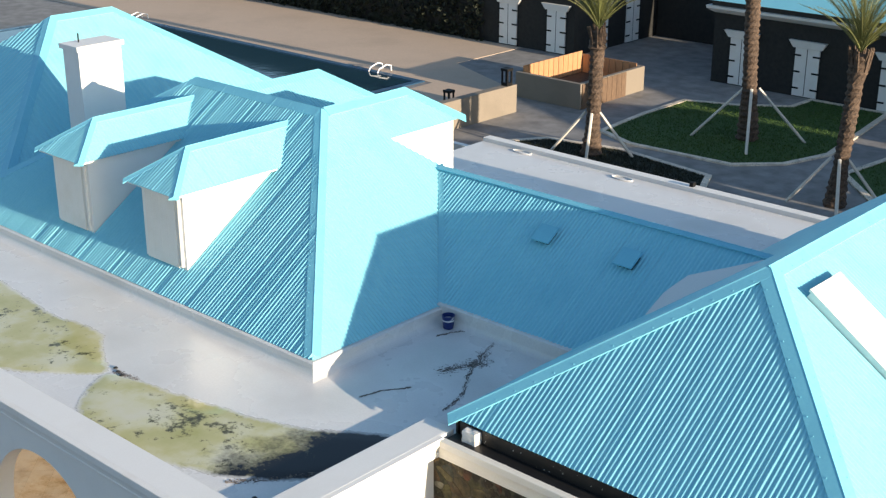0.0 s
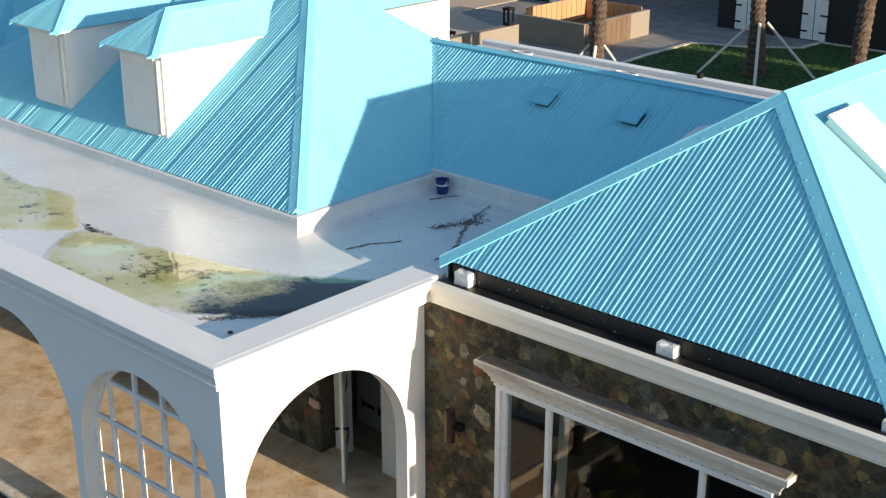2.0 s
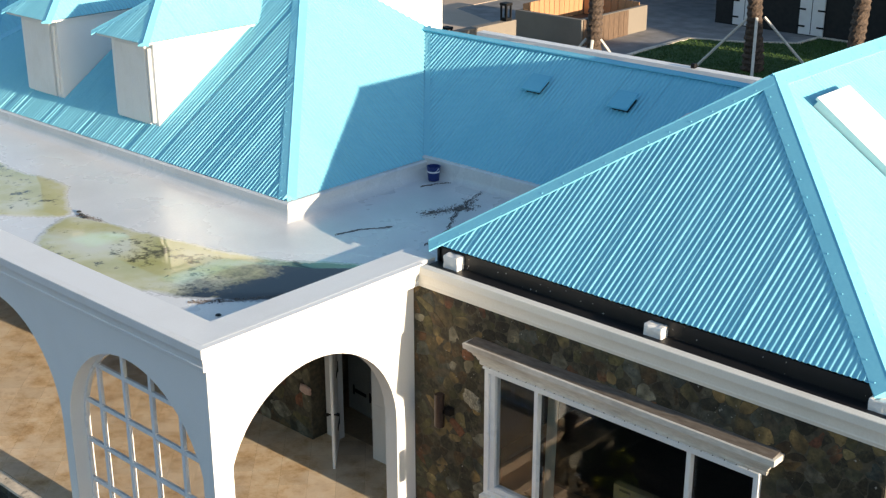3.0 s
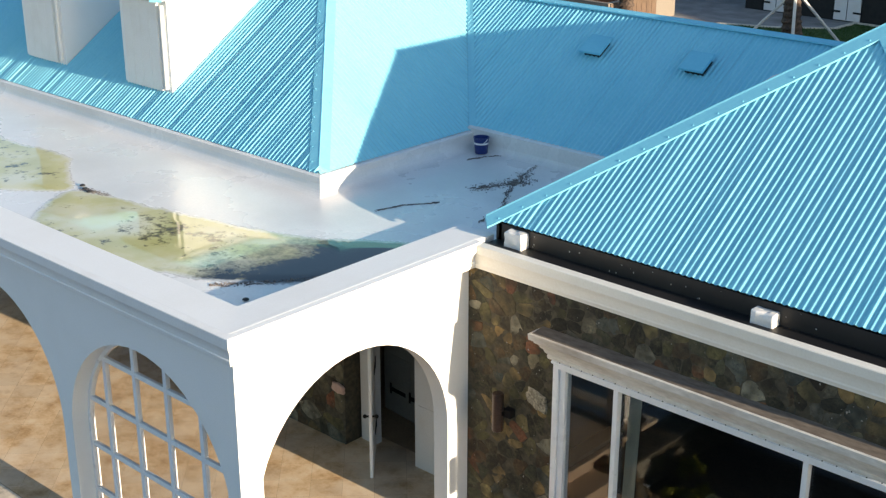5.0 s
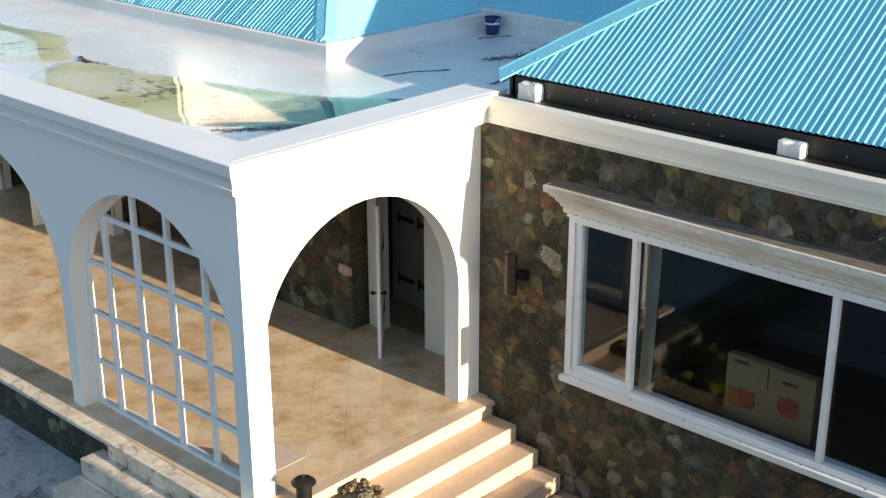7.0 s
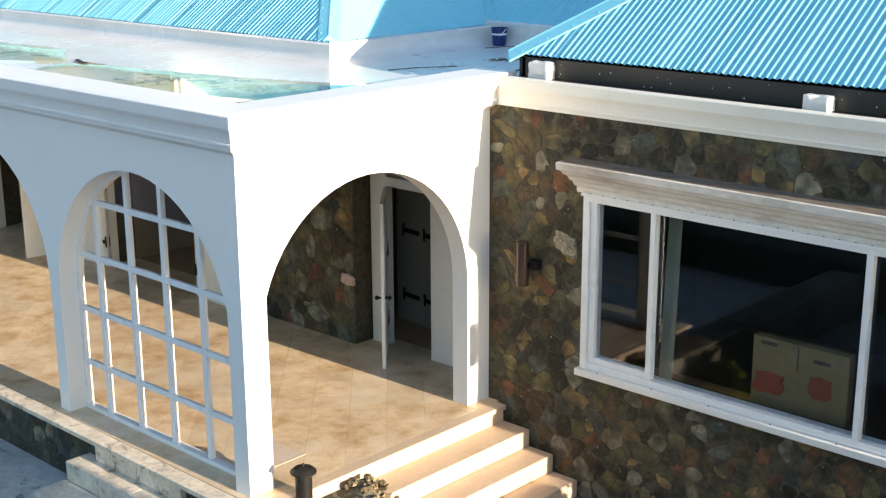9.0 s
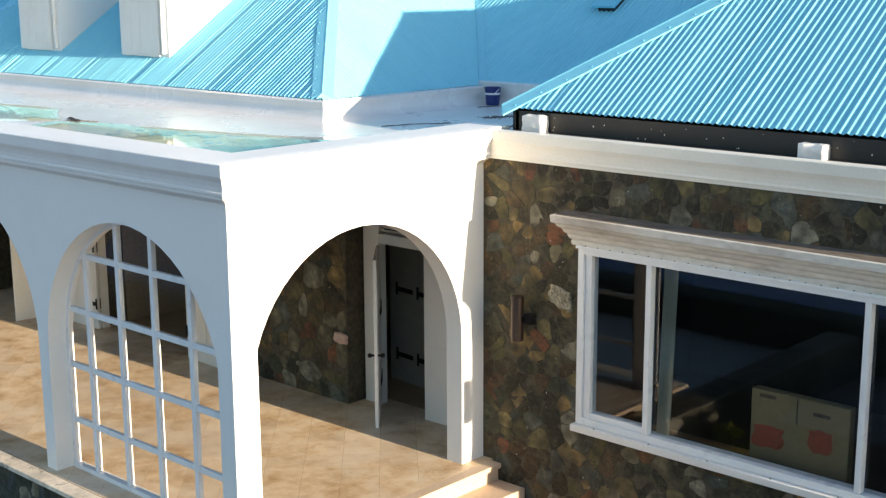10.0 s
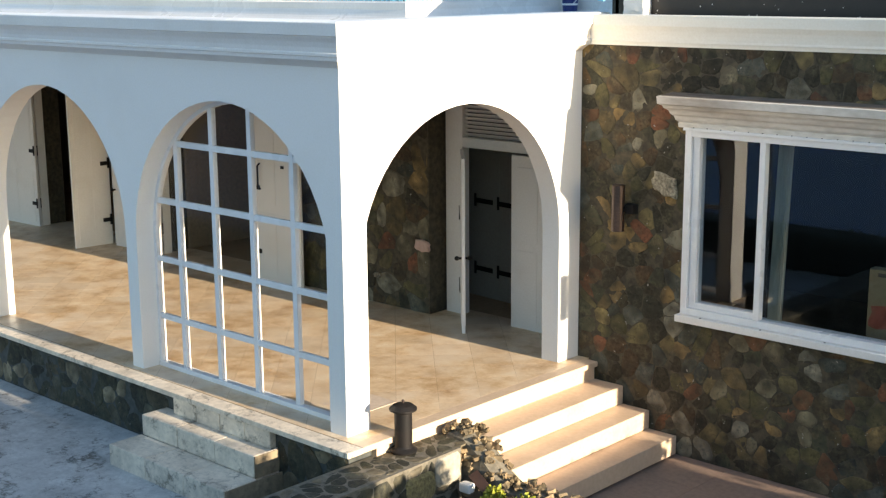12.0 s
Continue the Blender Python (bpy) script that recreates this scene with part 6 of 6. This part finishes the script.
def palm(x, y, height, radius, seed, lean, label, spread=1.5, grip=1.6):
    r = random.Random(seed)
    p = thing("palm_tree", label, "palm", "courtyard palms")
    bm, rings, sides, n = bmesh.new(), [], 12, int(height / 0.11)
    for k in range(n + 1):
        f = k / n
        rr = radius * (1.25 - 0.45 * min(1, f * 4) + (0.15 if f > 0.86 else 0)) * (1.0 + (0.09 if k % 2 else -0.05))
        c = Vector((x + lean[0] * f, y + lean[1] * f, GROUND + height * f))
        rings.append([bm.verts.new(c + Vector((math.cos(a), math.sin(a), 0)) * rr * r.uniform(0.92, 1.08)) for a in [2 * math.pi * (s + 0.5 * (k % 2)) / sides for s in range(sides)]])
    for r0, r1 in zip(rings, rings[1:]):
        for s in range(sides):
            bm.faces.new((r0[s], r0[(s + 1) % sides], r1[(s + 1) % sides], r1[s]))
    bm.faces.new(rings[0][::-1]), bm.faces.new(rings[-1])
    part("trunk", bm, TRUNK, p, "ringed brown trunk")
    topc = Vector((x + lean[0], y + lean[1], GROUND + height))
    bm = bmesh.new()
    for k in range(26):
        a = r.uniform(0, 2 * math.pi)
        tube([topc + Vector((math.cos(a), math.sin(a), 0)) * radius * 0.8 - Vector((0, 0, r.uniform(0, 0.5))), topc + Vector((math.cos(a), math.sin(a), 0)) * radius * 1.25 + Vector((0, 0, r.uniform(0.1, 0.3)))], 0.07, 5, bm, 0.5)
    part("frond_base", bm, TRUNK, p, "cut frond bases")
    for k in range(38):
        a, rise = k * 2.399 + r.uniform(-0.2, 0.2), r.uniform(0.85, 1.5)
        length, bm, pts = r.uniform(2.3, 3.3), bmesh.new(), []
        out = Vector((math.cos(a), math.sin(a), 0))
        for s in range(9):
            f = s / 8
            pts.append(topc + out * length * (math.cos(rise) * f + 0.14 * f * f) + Vector((0, 0, 0.1 + length * (math.sin(rise) * f - 0.30 * f * f))))
        tube(pts, 0.028, 5, bm, 0.2)
        side = Vector((-out.y, out.x, 0))
        for s in range(5, 41):
            f = s / 40
            i = min(7, int(f * 8))
            c = pts[i].lerp(pts[i + 1], f * 8 - i)
            d = (pts[i + 1] - pts[i]).normalized()
            for sg in (-1, 1):
                tip = c + (side * sg * 0.6 + d * 0.75 + Vector((0, 0, r.uniform(-0.1, 0.35)))).normalized() * (0.46 * (1 - 0.55 * f)) * r.uniform(0.7, 1.1)
                w = d * 0.017
                bm.faces.new([bm.verts.new(q) for q in (c - w, c + w, tip)])
        part("frond", bm, FROND, p)
    for k in range(4):
        a = 0.5 + k * math.pi / 2
        f0 = Vector((x + spread * math.cos(a), y + spread * math.sin(a), GROUND + 0.02))
        t0 = Vector((x + radius * 0.8 * math.cos(a), y + radius * 0.8 * math.sin(a), GROUND + grip))
        part("prop", tube([f0, t0], 0.055, 6), TIMBER, p, "pale timber prop")


palm(-15.45, 28.5, 4.5, 0.31, 31, (0.1, 0.0), "young date palm with a stout trunk on timber props")
palm(-12.3, 34.1, 8.2, 0.33, 32, (-0.4, 0.0), "tall date palm on the lawn with pale timber props", 2.1, 2.0)
palm(-6.35, 29.2, 4.9, 0.30, 33, (0.25, 0.1), "sunlit young date palm with a bushy crown")

# ---- pieces: stones, tiles and plinth blocks ----
rng = random.Random(5)
rings = rubble(WALL_X + 0.005, 6.41, GROUND + 0.01, 3.41, 0.134, rng, [(WX0 - 0.005, WX1 + 0.005, WZ0 - 0.07, WZ1)])
stones_on(wall_stone, rings, lambda u, v, o: (u, SY - o, v), rng, key=lambda g: max(abs(g[0][0] - 2.2) - 2.2, 0) + (5 if g[0][1] > 3.3 else 0), limit=480)
rings = []
for a, b in ((-5.66, -2.58), (-9.22, -8.08), (-17, -11.53)):
    rings += rubble(a + 0.02, b - 0.02, 0.0, 3.14, 0.2, rng)
stones_on(back, rings, lambda u, v, o: (u, BY + 0.02 - o, v), rng, key=lambda g: -g[0][0], limit=260)
rings = rubble(-9.0, 0.01, -0.60, -0.065, 0.17, rng, [(-2.62, -0.94, -0.7, -0.15)])
stones_on(plinth, rings, lambda u, v, o: (u, 0.02 - o, v), rng, FLAG)
rings = rubble(0.08, 0.47, -3.0, 1.1, 0.115, rng, joint=0.004)
stones_on(low, rings, lambda u, v, o: (u, v, -0.095 + o * 0.6), rng, FLAG)
rings = rubble(-3.0, 0.94, GROUND, -0.11, 0.13, rng, joint=0.004)
stones_on(low, rings, lambda u, v, o: (0.507 - 0.017 * u + o, u, v), rng, FLAG)
rings = rubble(-3.0, 0.1, GROUND, -0.14, 0.18, rng)
stones_on(low, rings, lambda u, v, o: (0.055 - o, u, v), rng)

# floor tiles laid on the diagonal, cut along the edges
far_tiles, joint = bmesh.new(), 0.004
for i in range(-24, 10):
    for j in range(-5, 31):
        s0, d0 = 0.64 + 0.585 * i, 2.20 + 0.585 * (j - 4)
        s1, d1 = s0 + 0.585 - joint, d0 + 0.585 - joint
        poly = [((p - q) / 2, (p + q) / 2) for p, q in ((s0, d0), (s0, d1), (s1, d1), (s1, d0))]
        for edge in ((1, 0, -0.022), (-1, 0, 13.8), (0, -1, -0.105), (0, 1, 4.3)):
            poly = clip(poly, *edge) if len(poly) > 2 else []
        if len(poly) < 3 or max(p[0] for p in poly) - min(p[0] for p in poly) < 0.03:
            continue
        poly = poly[::-1]
        if poly[0][0] > -9.0:
            part("tile", prism(poly, FZ - 0.014, FZ - 0.0012), TILE, floor)
        else:
            prism(poly, FZ - 0.014, FZ - 0.0012, far_tiles)
tagged(part("tile_rest", far_tiles, TILE, floor), kind="stuff")
PALETILE = two_scale("pale_floor_tile", (0.66, 0.54, 0.43), (0.56, 0.45, 0.35), (0.4, 0.31, 0.22), 0.5, 30, 3.0, 0.5, 0.15)
part("tile", box(-1.03, 0.66, FZ - 0.006, -0.53, 1.18, FZ + 0.0015), PALETILE, floor, "paler square tile by the pier")
slab_bm = box(0, 0, -0.03, 0.594, 0.594, 0)
slab_me = bpy.data.meshes.new("slab")
slab_bm.to_mesh(slab_me)
slab_bm.free()
slab_me.materials.append(TERRACE)
turn = Matrix.Translation((1.135, 1.75, -0.7515))
for i in range(8):
    for j in range(3):
        ob = new("slab", slab_me)
        ob.parent = ter
        ob.matrix_world = turn @ Matrix.Translation((0.6 * i, 0.6 * j, rng.uniform(-0.0006, 0.0006)))
